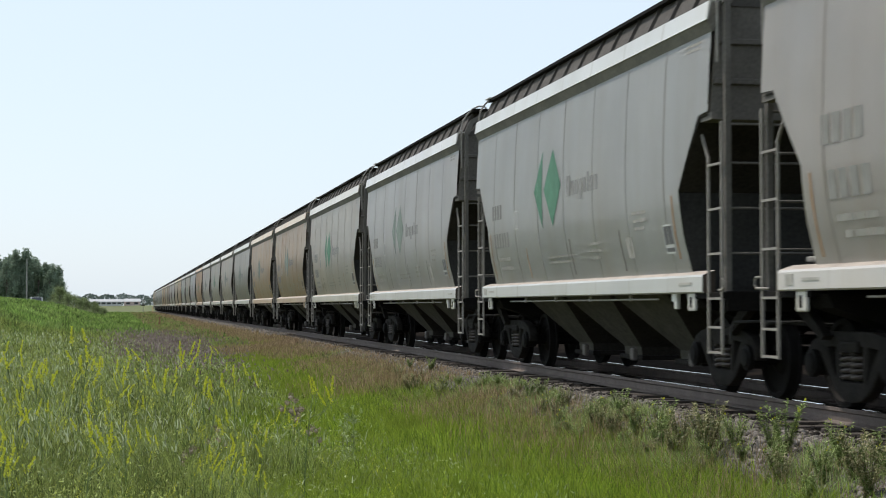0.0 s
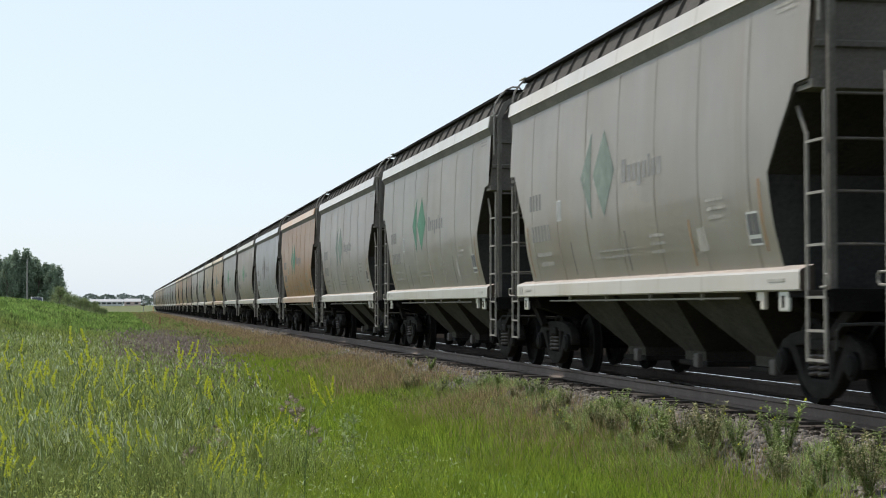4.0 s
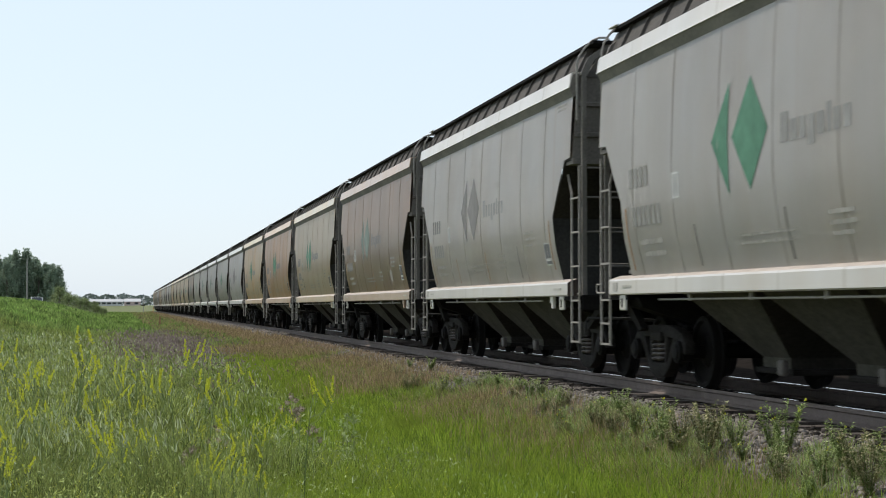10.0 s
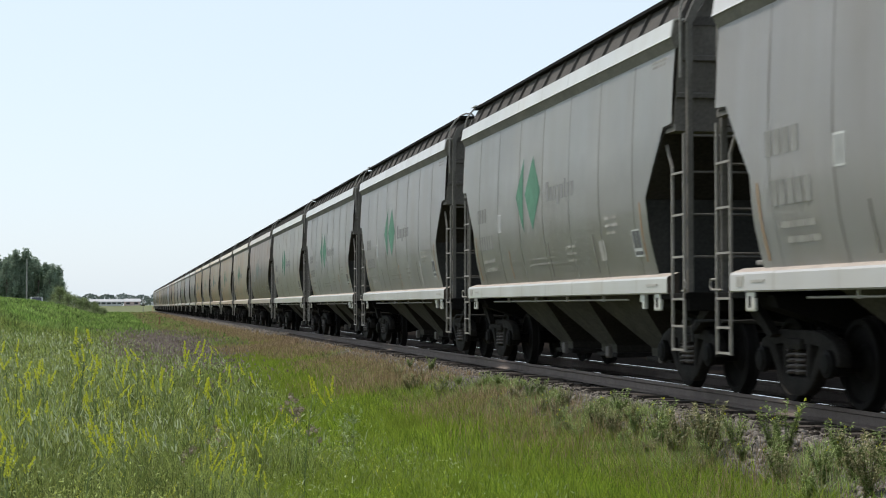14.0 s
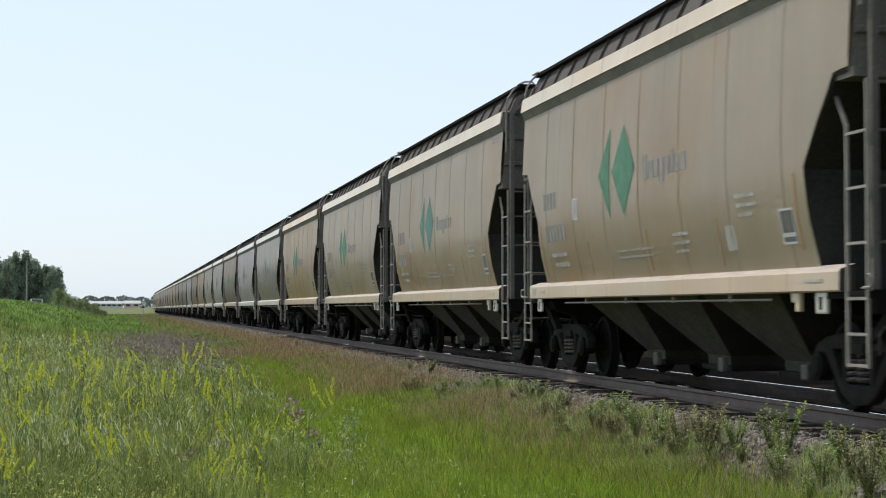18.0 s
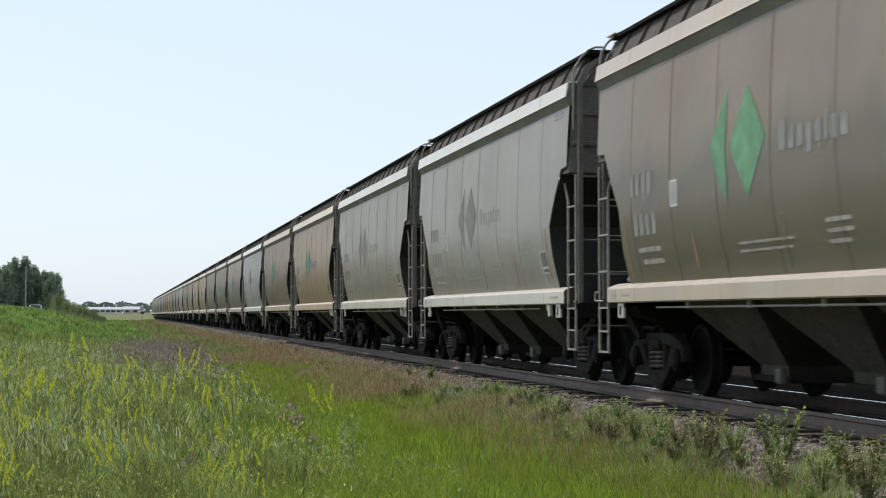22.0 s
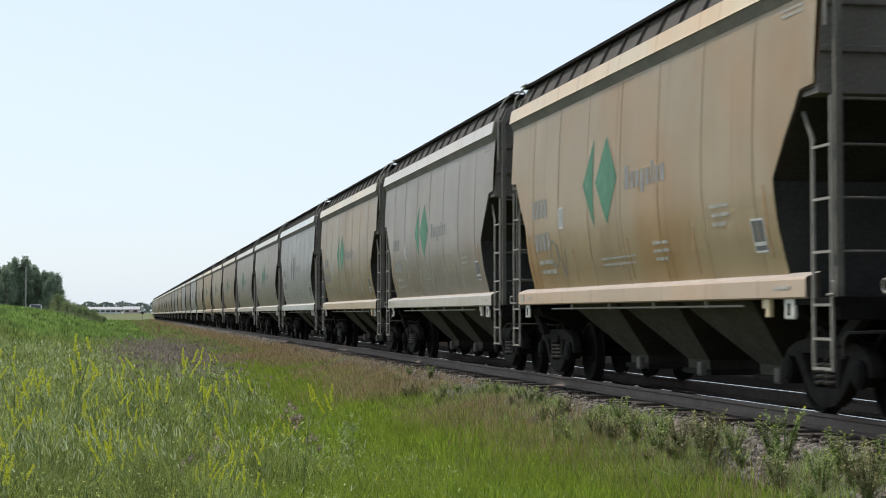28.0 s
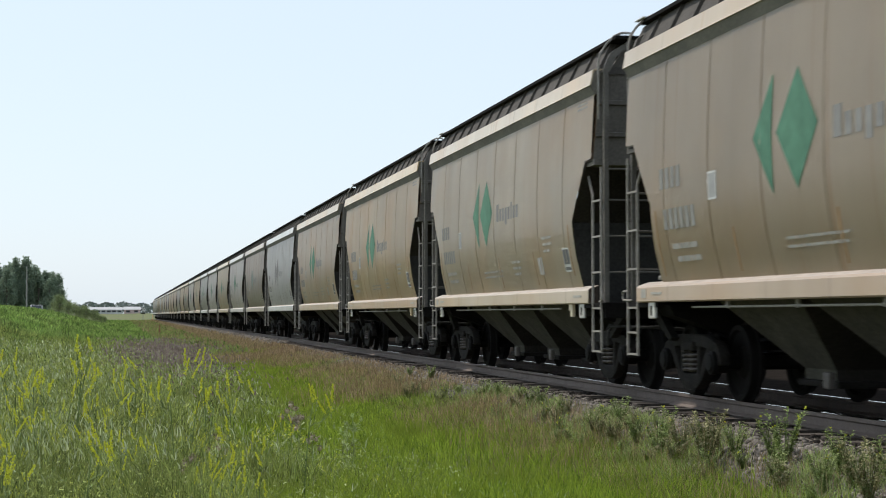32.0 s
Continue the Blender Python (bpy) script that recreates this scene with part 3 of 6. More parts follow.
        for s in (-1, 1):
            bm = B()
            y = o(6.64)
            box(bm, min(s * 1.44, s * 1.51), max(s * 1.44, s * 1.51), y - 0.04, y + 0.04, 1.15, 4.42, 0.01)
            prism(bm, [(s * 1.42, 4.40), (s * 1.53, 4.40), (s * 1.42, 4.66), (s * 1.12, 4.87), (s * 1.02, 4.87), (s * 1.33, 4.62)][::s], y - 0.04, y + 0.04, "y")
            part("corner_post", bm, M_ENDGREY, car)
            if s < 0:
                ya, yb = sorted((o(6.22), o(6.66)))
                part("ladder", ladder_mesh(ya, yb, s * 1.53, s, e), M_RAILING, car, "galvanised steel ladder")
            if full and s < 0:
                bm = B()
                yy = o(5.62)
                box(bm, min(s * 1.52, s * 1.56), max(s * 1.52, s * 1.56), yy - 0.13, yy + 0.13, 0.98, 1.19, 0.02)
                pad = part("jacking_pad", bm, M_CAR, car)
                bm = B()
                box(bm, min(s * 1.555, s * 1.565), max(s * 1.555, s * 1.565), yy - 0.035, yy + 0.035, 1.02, 1.14)
                part("slot", bm, M_DARK, pad)
        if full:
            bm = B()
            yy = o(6.57)
            tube(bm, [(-1.56, yy, 3.75), (-1.56, yy, 4.56), (-1.53, yy, 4.68), (-1.45, yy, 4.80), (-1.33, yy, 4.92), (-1.22, yy, 4.97), (-1.10, yy, 4.97), (-1.04, yy, 4.90)], 0.018)
            part("roof_grab_iron", bm, M_RAILING, car, "bent galvanised roof handrail")
            if e > 0:
                bm = B()
                box(bm, -1.40, -0.92, 6.42, 6.80, 4.907, 4.925, 0.004)
                part("walkway_bracket", bm, M_BORDER, car, "pale galvanised walkway end plate")
            bm = B()
            for z in (1.62, 2.12, 2.62, 3.05):
                rod(bm, (-1.5, o(6.66), z), (1.5, o(6.66), z), 0.014, 6)
            part("end_grab_iron", bm, M_ENDGREY, car)
            bm = B()
            tube(bm, [(-1.50, o(6.78), 0.62), (-1.50, o(6.78), 0.80), (-1.46, o(6.78), 0.86), (-1.1, o(6.78), 0.87), (-0.5, o(6.78), 0.82), (0.0, o(6.80), 0.82)], 0.017)
            part("uncoupling_lever", bm, M_PLATE, car, "bent steel uncoupling lever")
            bm = B()
            tube(bm, [(-0.32, o(6.75), 0.84), (-0.34, o(6.98), 0.70), (-0.33, o(7.10), 0.42), (-0.30, o(7.22), 0.34), (-0.26, o(7.28), 0.42)], 0.028, 8)
            part("air_hose", bm, M_DARK, car, "black rubber air hose")
            bm = B()
            prism(bm, [(o(6.68), 1.12), (o(6.50), 1.12), (o(5.86), 0.74), (o(5.96), 0.70), (o(6.62), 1.0)][::e], -1.22, -1.12, "x")
            part("end_brace", bm, M_TRUCK, car)
            bm = B()
            tube(bm, [(-1.54, o(6.52), 1.215), (-1.58, o(6.76), 1.22), (-1.58, o(6.80), 1.25), (-1.58, o(6.80), 1.31), (-1.58, o(6.77), 1.335), (-1.56, o(6.68), 1.335)], 0.012)
            part("platform_handhold", bm, M_RAILING, car, "galvanised loop handhold")
    if full:
        # brake gear on the platform at one end
        bm = B()
        lathe(bm, [(-0.16, 0.05), (-0.15, 0.12), (0.12, 0.12), (0.16, 0.05)], 14, (-1.02, 5.86, 1.37))
        bmesh.ops.recalc_face_normals(bm, faces=bm.faces)
        gear = smooth(part("brake_cylinder", bm, M_PLATE, car, "dusty grey brake cylinder"))
        bm = B()
        box(bm, -1.32, -1.20, 5.76, 5.94, 1.19, 1.33, 0.02)
        box(bm, -1.30, -1.22, 5.80, 5.90, 1.32, 1.48, 0.02)
        box(bm, -1.36, -1.16, 5.72, 5.98, 1.47, 1.53, 0.02)
        part("valve", bm, M_RAILING, gear, "weathered valve body")
        bm = B()
        lathe(bm, [(-0.30, 0.06), (-0.28, 0.17), (0.28, 0.17), (0.30, 0.06)], 14, (-0.70, 5.95, 1.62))
        bmesh.ops.recalc_face_normals(bm, faces=bm.faces)
        smooth(part("air_reservoir", bm, M_PLATE, car, "grimy air reservoir"))
    # hopper bays
    for c in (-2.66, 0.0, 2.66):
        bm = B()
        top = [(-1.30, c - 1.19, 1.22), (1.30, c - 1.19, 1.22), (1.30, c + 1.325, 1.22), (-1.30, c + 1.325, 1.22)]
        mid = [(-0.56, c - 0.40, 0.44), (0.56, c - 0.40, 0.44), (0.56, c + 0.46, 0.44), (-0.56, c + 0.46, 0.44)]
        low = [(-0.55, c - 0.40, 0.31), (0.55, c - 0.40, 0.31), (0.55, c + 0.46, 0.31), (-0.55, c + 0.46, 0.31)]
        rings = [[bm.verts.new(p) for p in r] for r in (top, mid, low)]
        for a, b in zip(rings, rings[1:]):
            for i in range(4):
                bm.faces.new((a[i], a[(i + 1) % 4], b[(i + 1) % 4], b[i]))
        bm.faces.new(rings[0]), bm.faces.new(rings[2])
        bmesh.ops.recalc_face_normals(bm, faces=bm.faces)
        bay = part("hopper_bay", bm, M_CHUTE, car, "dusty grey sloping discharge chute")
        # its end slope sheets are dark like the tank's, shade put into the colour
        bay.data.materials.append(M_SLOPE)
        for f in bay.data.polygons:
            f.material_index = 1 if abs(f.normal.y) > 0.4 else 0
        if full:
            bm = B()
            box(bm, -0.62, 0.62, c - 0.62, c + 0.54, 0.25, 0.32, 0.02)
            part("outlet_gate", bm, M_TRUCK, bay)
            bm = B()
            box(bm, -0.80, -0.72, c - 0.76, c - 0.58, 0.25, 0.43, 0.03)
            part("capstan", bm, M_SPRING, bay, "worn gate capstan")
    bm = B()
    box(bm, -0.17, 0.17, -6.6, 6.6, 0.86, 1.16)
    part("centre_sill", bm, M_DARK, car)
    if full:
        bm = B()
        rod(bm, (-1.50, -4.2, 1.12), (-1.50, 4.2, 1.12), 0.013, 6)
        for y in (-3.0, -1.0, 1.0, 3.0):
            box(bm, -1.515, -1.485, y - 0.025, y + 0.025, 1.10, 1.19)
        part("gate_rod", bm, M_RAILING, car)
        bm = B()
        box(bm, -1.55, -1.50, -5.06, -4.96, 1.0, 1.19, 0.01)
        box(bm, -1.55, -1.50, -4.97, -4.86, 1.09, 1.19, 0.01)
        part("bracket", bm, M_CAR, car)
    return car


def small(ob):
    return tagged(ob, kind="stuff")


def logo_parts(car, mark):
    """Painted two-piece diamond and plain bars for all lettering; mark tells which layout."""
    bm = B()
    zc, h, w, mid = 2.845, 0.595, 0.53, 0.64
    tri = (lambda f: 1 - abs(2 * f - 1))
    on_side_shape(bm, (zc - h, zc + h, lambda f: mid + w * tri(f)), lambda f: mid - w * tri(f))
    part("logo_diamond", bm, M_DECAL, car)
    bm = B()
    on_side_shape(bm, (zc - h, zc + h, lambda f: mid + 0.65 + 0.53 * tri(f)), lambda f: mid + 0.63 + 0.03 * tri(f))
    part("logo_wing", bm, M_DECAL, car)
    # company name as plain letter-sized bars
    y, base = mid - 0.88, 2.65
    sizes = [(0.20, 0.0, 0.30), (0.16, 0.0, 0.21), (0.16, 0.0, 0.21), (0.16, -0.08, 0.21), (0.17, 0.0, 0.21), (0.10, 0.0, 0.28), (0.16, 0.0, 0.21), (0.17, 0.0, 0.21)]
    bm = B()
    for wd, lo, hi in sizes:
        on_side(bm, y - wd + 0.012, y, base + lo, base + hi)
        y -= wd + 0.058
    small(part("name_stencil", bm, M_DECAL, car, "grey painted bars"))
    # first row and number row: start, height, count, size, step, width
    rows = {0: ((4.93, 2.54, 4, 0.26, 0.235, 0.165), (4.83, 2.04, 5, 0.25, 0.215, 0.155)),
            1: ((4.98, 2.54, 4, 0.25, 0.205, 0.145), (4.90, 2.05, 6, 0.245, 0.20, 0.145)),
            2: ((4.88, 2.53, 4, 0.28, 0.245, 0.175), (4.79, 2.02, 4, 0.27, 0.25, 0.175))}[mark]
    bm = B()
    for y, z, count, hh, step, wd in rows:
        for i in range(count):
            on_side(bm, y - i * step - wd, y - i * step, z, z + hh)
    small(part("mark_stencil", bm, M_DECAL, car, "grey painted bars"))
    bm = B()
    for y, wd, z, hh in ((4.72, 0.95, 1.81, 0.065), (4.62, 0.85, 1.66, 0.065), (1.15, 1.6, 1.775, 0.03), (1.15, 1.5, 1.69, 0.03), (-1.23, 0.62, 1.89, 0.042), (-1.23, 0.62, 1.79, 0.042), (-1.25, 0.5, 1.69, 0.042),
                         (-3.45, 0.62, 2.20, 0.042), (-3.5, 0.6, 2.10, 0.042), (-3.5, 0.45, 2.00, 0.042), (-5.55, 0.6, 4.02, 0.03), (-5.58, 0.55, 3.96, 0.03)):
        x, i = y, 0
        while x > y - wd:
            step = 0.13 + 0.08 * ((i * 7 + int(y * 10)) % 3)
            on_side(bm, max(x - step, y - wd), x - 0.03, z, z + hh)
            x, i = x - step, i + 1
    small(part("data_stencil", bm, M_DECAL, car, "small grey painted bars"))
    if mark == 1:
        bm = B()
        on_side(bm, -3.36, -3.06, 1.66, 1.93)
        part("data_panel", bm, M_DECAL, car, "faded grey stencilled panel")
    for y0, y1, z0, z1 in ((-5.02, -4.70, 1.78, 2.00), (-5.02, -4.70, 1.69, 1.74), (2.98, 3.22, 2.33, 2.60)):
        bm = B()
        on_side(bm, y0, y1, z0, z1)
        dark = len(bm.faces)
        k = 0.022
        for a, b, c, d in ((y0 - k, y0, z0 - k, z1 + k), (y1, y1 + k, z0 - k, z1 + k), (y0, y1, z0 - k, z0), (y0, y1, z1, z1 + k)):
            on_side(bm, a, b, c, d)
        ob = part("placard", bm, M_DECAL, car, "stencilled panel with a pale border")
        ob.data.materials.append(M_BORDER)
        for f in ob.data.polygons:
            f.material_index = 0 if f.index < dark else 1
    for y, lo, hi in ((2.58, 1.50, 1.98), (-0.20, 1.50, 2.02), (-2.80, 1.50, 2.04), (-5.12, 1.60, 2.35), (5.22, 1.50, 2.30)):
        bm = B()
        on_side(bm, y - 0.05, y, lo, hi)
        part("tack_strip", bm, M_DECAL, car, "narrow rust-orange strip")
    bm = B()
    box(bm, -1.602, -1.594, 5.72, 5.92, 1.24, 1.35)
    box(bm, -1.602, -1.594, 5.1, 5.5, 1.28, 1.31)
    box(bm, -1.602, -1.594, -5.75, -5.3, 1.28, 1.31)
    small(part("sill_stencil", bm, M_DECAL, car, "small dark stencil bars"))


# paint colours of the cars
WHITE, IVORY, GREEN_W, CHALK, PINK_W, COLD, BLUE_W = (
    (0.672, 0.641, 0.60), (0.66, 0.615, 0.551), (0.617, 0.607, 0.582), (0.606, 0.589, 0.53), (0.597, 0.545, 0.484), (0.667, 0.655, 0.641), (0.673, 0.672, 0.685))
CREAM, SAND, TAN, ORANGE, YELLOW, DRAB = (0.686, 0.585, 0.439), (0.661, 0.552, 0.401), (0.658, 0.504, 0.338), (0.663, 0.457, 0.296), (0.699, 0.545, 0.347), (0.582, 0.469, 0.336)
UMBER, TAUPE, CLAY = (0.516, 0.375, 0.282), (0.526, 0.442, 0.36), (0.547, 0.469, 0.383)
GREEN, TEAL, GREY, FADED, LIME = (0.085, 0.205, 0.135), (0.095, 0.195, 0.17), (0.19, 0.182, 0.175), (0.185, 0.225, 0.195), (0.145, 0.295, 0.18)
RUSTY = {ORANGE: 1.0, TAN: 0.8, YELLOW: 0.75, DRAB: 0.5, SAND: 0.4, CREAM: 0.3}     # how far the sill has rusted
# colour, share of clean paint (1 = clean), emblem colour, layout of the lettering (0: five digits, 1: six, 2: four large)
ROSTER = [
    (WHITE, 1, GREEN, 2), (WHITE, 1, GREEN, 2), (GREEN_W, 1, GREEN, 1), (COLD, 0.95, FADED, 1), (IVORY, 1, GREEN, 2), (TAN, 0.6, FADED, 1), (TAN, 0.8, FADED, 2), (CHALK, 0.35, FADED, 1), (IVORY, 0.9, FADED, 1), (CHALK, 1, GREEN, 1), (WHITE, 1, FADED, 2),   # -1 .. 9
    (ORANGE, 1, GREEN, 2), (BLUE_W, 1, GREY, 0), (PINK_W, 1, LIME, 0), (GREEN_W, 1, LIME, 0), (YELLOW, 1, TEAL, 2), (CREAM, 1, FADED, 1), (WHITE, 1, GREEN, 1), (WHITE, 1, GREY, 0), (UMBER, 0.6, FADED, 1), (SAND, 0.9, GREEN, 2),   # 10 .. 19
    (ORANGE, 0.9, GREEN, 2), (YELLOW, 1, GREEN, 1), (GREEN_W, 1, GREY, 0), (GREEN_W, 0.6, GREEN, 1), (GREEN_W, 0.9, GREEN, 1), (GREEN_W, 1, GREEN, 1), (CHALK, 0.95, GREEN, 2), (TAUPE, 0.3, FADED, 1), (CREAM, 0.9, GREEN, 1), (SAND, 1, GREEN, 1),   # 20 .. 29
    (SAND, 1, TEAL, 2), (CREAM, 0.9, GREEN, 2), (YELLOW, 1, TEAL, 2), (IVORY, 0.35, FADED, 1), (COLD, 0.95, GREY, 0), (TAUPE, 0.3, LIME, 2), (WHITE, 1, GREY, 0), (IVORY, 0.95, GREY, 0), (TAN, 0.95, GREEN, 2), (UMBER, 0.5, GREEN, 1),   # 30 .. 39
    (BLUE_W, 1, GREY, 0), (CLAY, 0.3, GREEN, 1), (TAUPE, 0.35, LIME, 2), (CLAY, 0.4, FADED, 1), (CREAM, 1, GREEN, 2), (YELLOW, 1, GREEN, 2), (PINK_W, 1, GREEN, 0), (SAND, 0.8, GREEN, 1), (COLD, 1, GREY, 0), (PINK_W, 0.85, GREEN, 1),   # 40 .. 49
    (PINK_W, 0.8, GREEN, 1), (DRAB, 1, GREEN, 1), (CREAM, 0.95, GREEN, 1), (YELLOW, 1, GREEN, 2), (SAND, 0.95, GREEN, 1), (COLD, 1, GREY, 0), (TAUPE, 0.5, FADED, 1), (WHITE, 1, GREEN, 2), (SAND, 0.8, GREEN, 1)]   # 50 .. 58
TINT = {WHITE: "white", CREAM: "cream", TAN: "tan", ORANGE: "faded orange-tan", IVORY: "ivory", GREEN_W: "pale greenish white", PINK_W: "pale pinkish grey", CHALK: "chalky white",
        COLD: "cold white", CLAY: "dirty clay-grey", TAUPE: "dirty taupe", BLUE_W: "bluish white", YELLOW: "yellowish tan", UMBER: "dull brown", SAND: "sandy cream", DRAB: "drab tan"}
FIRST, LAST, NEAR_LAST = -1, 84, 53
CARS = []


def paint_car(car, n):
    if n - FIRST < len(ROSTER):
        colour, clean, logo, mark = ROSTER[n - FIRST]
    else:
        rnd = random.Random(n)
        colour, clean, logo, mark = rnd.choice([WHITE, CREAM, IVORY, WHITE, GREEN_W, CHALK, PINK_W, SAND]), rnd.choice([1, 1, 0.7, 0.4]), GREEN, 0
    rnd = random.Random(1000 + n)
    fade = rnd.uniform(1.0, 1.02)
    jit = [c * fade * rnd.uniform(0.99, 1.01) for c in colour]
    for o in car.children_recursive:
        kind = o.name.split(".")[0]
        if kind in ("side_sheet", "fascia", "side_sill", "jacking_pad", "bracket"):
            rust = RUSTY.get(colour, 0) if kind == "side_sill" else 0
            tone = [c * (1 - rust) + rust * r for c, r in zip(jit, (0.58, 0.40, 0.29))]
            tone = [c * 0.86 for c in tone] if kind == "side_sill" else tone
            tone = (0.62, 0.60, 0.56) if kind == "jacking_pad" else tone
            o.color = (*tone, clean if kind == "side_sheet" else 1.0)
        elif kind in ("logo_diamond", "logo_wing"):
            o.color = (*logo, 1)
        elif kind == "name_stencil":
            o.color = (0.33, 0.325, 0.315, 1) if logo == GREY else (0.25, 0.245, 0.235, 1)
        elif kind == "mark_stencil":
            o.color = (0.25, 0.243, 0.225, 1)
        elif kind in ("data_stencil", "sill_stencil", "data_panel"):
            o.color = (0.38, 0.36, 0.325, 1)
        elif kind == "placard":
            o.color = (0.34, 0.34, 0.33, 1) if o.data.vertices[0].co.y > 0 else (0.12, 0.12, 0.12, 1)
        elif kind == "tack_strip":
            worn = colour in RUSTY or rnd.random() < 0.35 or abs(o.data.vertices[0].co.y) > 5
            o.color = (0.40, 0.25, 0.13, 1) if worn else (0.21, 0.19, 0.165, 1)
    dirty = "dusty " if clean < 0.6 else ""
    word = {GREEN: "green", TEAL: "teal", GREY: "grey", FADED: "faded green", LIME: "bright green"}[logo]
    tagged(car, f"{dirty}{TINT[colour]} covered hopper car with {word} diamond emblem", "freight car", "hopper cars of the train")


def stroke(bm, pts, width=0.05):
    """A sprayed line over the near side."""
    for (y0, z0), (y1, z1) in zip(pts, pts[1:]):
        n = max(1, int(math.hypot(y1 - y0, z1 - z0) / 0.12))
        d = Vector((y1 - y0, z1 - z0)).normalized() * width / 2
        prev = None
        for i in range(n + 1):
            y, z = y0 + (y1 - y0) * i / n, z0 + (z1 - z0) * i / n
            cur = [bm.verts.new((-half_width(z + s * d.x) - 0.009, y - s * d.y, z + s * d.x)) for s in (-1, 1)]
            if prev:
                bm.faces.new((prev[0], prev[1], cur[1], cur[0]))
            prev = cur


def curve(cy, cz, ry, rz, a0, a1, n=12):
    return [(cy + ry * math.cos(math.radians(a0 + (a1 - a0) * i / n)), cz + rz * math.sin(math.radians(a0 + (a1 - a0) * i / n))) for i in range(n + 1)]


def graffiti():
    """Plain sprayed scrawls, no letters, on the cars that carry them."""
    work = {
        10: ((0.40, 0.34, 0.28), [[(0.35, 1.62), (0.30, 2.02)] + curve(0.1, 2.02, 0.18, 0.14, 0, 180), curve(-0.75, 2.40, 0.30, 0.26, -20, 200) + [(-0.45, 1.95), (-0.2, 1.62)],
                                  [(-0.2, 1.85), (-0.75, 2.12), (-1.3, 1.86), (-1.9, 1.86)], curve(-3.9, 2.0, 0.32, 0.36, 0, 360), curve(-3.85, 1.72, 0.2, 0.16, 0, 360)]),
        39: ((0.45, 0.26, 0.21), [[(0.9, 1.55), (0.3, 2.35), (-0.4, 2.35), (-0.1, 1.9), (-0.7, 1.9), (-0.3, 1.55)], [(-0.8, 1.6), (-1.0, 2.45), (-1.7, 2.45), (-1.55, 2.1), (-1.2, 2.1), (-1.7, 1.6)],
                                  curve(-2.4, 2.2, 0.45, 0.42, 40, 330) + [(-2.1, 2.2)], [(-3.1, 1.6), (-3.0, 2.6), (-3.9, 2.6), (-3.9, 1.6), (-3.5, 2.1), (-3.1, 1.6)],
                                  [(-4.3, 1.65), (-4.4, 2.5), (-5.0, 1.8), (-5.1, 2.4)], [(1.2, 1.55), (0.9, 1.95), (1.6, 2.2)]]),
        45: ((0.24, 0.23, 0.20), [curve(3.7, 1.95, 0.22, 0.2, 0, 360), [(3.5, 2.1), (3.2, 1.6), (3.0, 2.0)]]),
        19: ((0.22, 0.22, 0.20), [curve(3.4, 1.9, 0.25, 0.15, 0, 300), [(3.3, 2.05), (2.9, 1.75), (3.1, 1.65)]]),
    }
    for n, car in CARS:
        if n in work:
            tint, lines = work[n]
            bm = B()
            for line in lines:
                stroke(bm, line, 0.04)
            ob = small(part("graffiti", bm, M_DECAL, car, "sprayed scrawl"))
            ob.color = (*tint, 1)


def make_train():
    near = [build_car(True) for _ in range(3)]
    plain, distant = build_car(False), build_car(False)
    for mark, car in enumerate(near):
        logo_parts(car, mark)
    logo_parts(plain, 1)
    used = set()
    for n in range(FIRST, LAST + 1):
        mark = ROSTER[n - FIRST][3] if n - FIRST < len(ROSTER) else 1
        proto = near[mark] if n <= NEAR_LAST else plain if n < 64 else distant
        m = Matrix.Identity(4)
        car = proto if proto not in used else copy_thing(proto, m)
        used.add(proto)
        CARS.append((n, car))
    for n, car in CARS:
        paint_car(car, n)
    graffiti()
    return CARS


make_train()


# ---------------- ties and ballast ----------------
def tie_piece():
    bm = B()
    box(bm, -1.30, 1.30, -0.115, 0.115, -0.36, -0.18, 0.012)
    return bm


def lay_ties():
    bed = tagged(new("tie_bed"), "dark creosoted timber railway ties", "tie", kind="structure")
    first = part("tie", tie_piece(), M_TIE, bed)
    me = first.data
    rnd = random.Random(5)
    d = 4.0
    for i in range(300):
        ob = first if i == 0 else new("tie", me)
        ob.parent = bed
        x, y, a = along(d)
        ob.matrix_basis = pose(x + rnd.uniform(-0.12, 0.10), y, rnd.uniform(-0.03, 0.012), 0, rnd.uniform(-0.6, 0.6), rnd.uniform(-2.5, 2.5))
        d += 0.52 + rnd.uniform(-0.03, 0.03)
    spots = [(y, a) for y, a in ((yy, 0) for yy in np.arange(d, CURVE_Y, 0.53))] + [(yy, 0) for yy in np.arange(-60, 4, 0.53)]
    verts, faces = [], []
    base = [(sx * 1.3, sy * 0.115, z) for z in (-0.36, -0.18) for sx, sy in ((-1, -1), (1, -1), (1, 1), (-1, 1))]
    quads = [(0, 1, 2, 3), (4, 5, 6, 7), (0, 1, 5, 4), (1, 2, 6, 5), (2, 3, 7, 6), (3, 0, 4, 7)]
    for y, _ in spots:
        k = len(verts)
        verts += [(TRACK_X + bx, y + by, bz) for bx, by, bz in base]
        faces += [tuple(k + q for q in f) for f in quads]
    me2 = bpy.data.meshes.new("far_ties")
    me2.from_pydata(verts, [], faces)
    me2.materials.append(M_TIE)
    ob = tagged(new("far_ties", me2), "row of dark timber ties farther along", kind="stuff")
    ob.parent = bed


lay_ties()
RNG = np.random.default_rng(7)


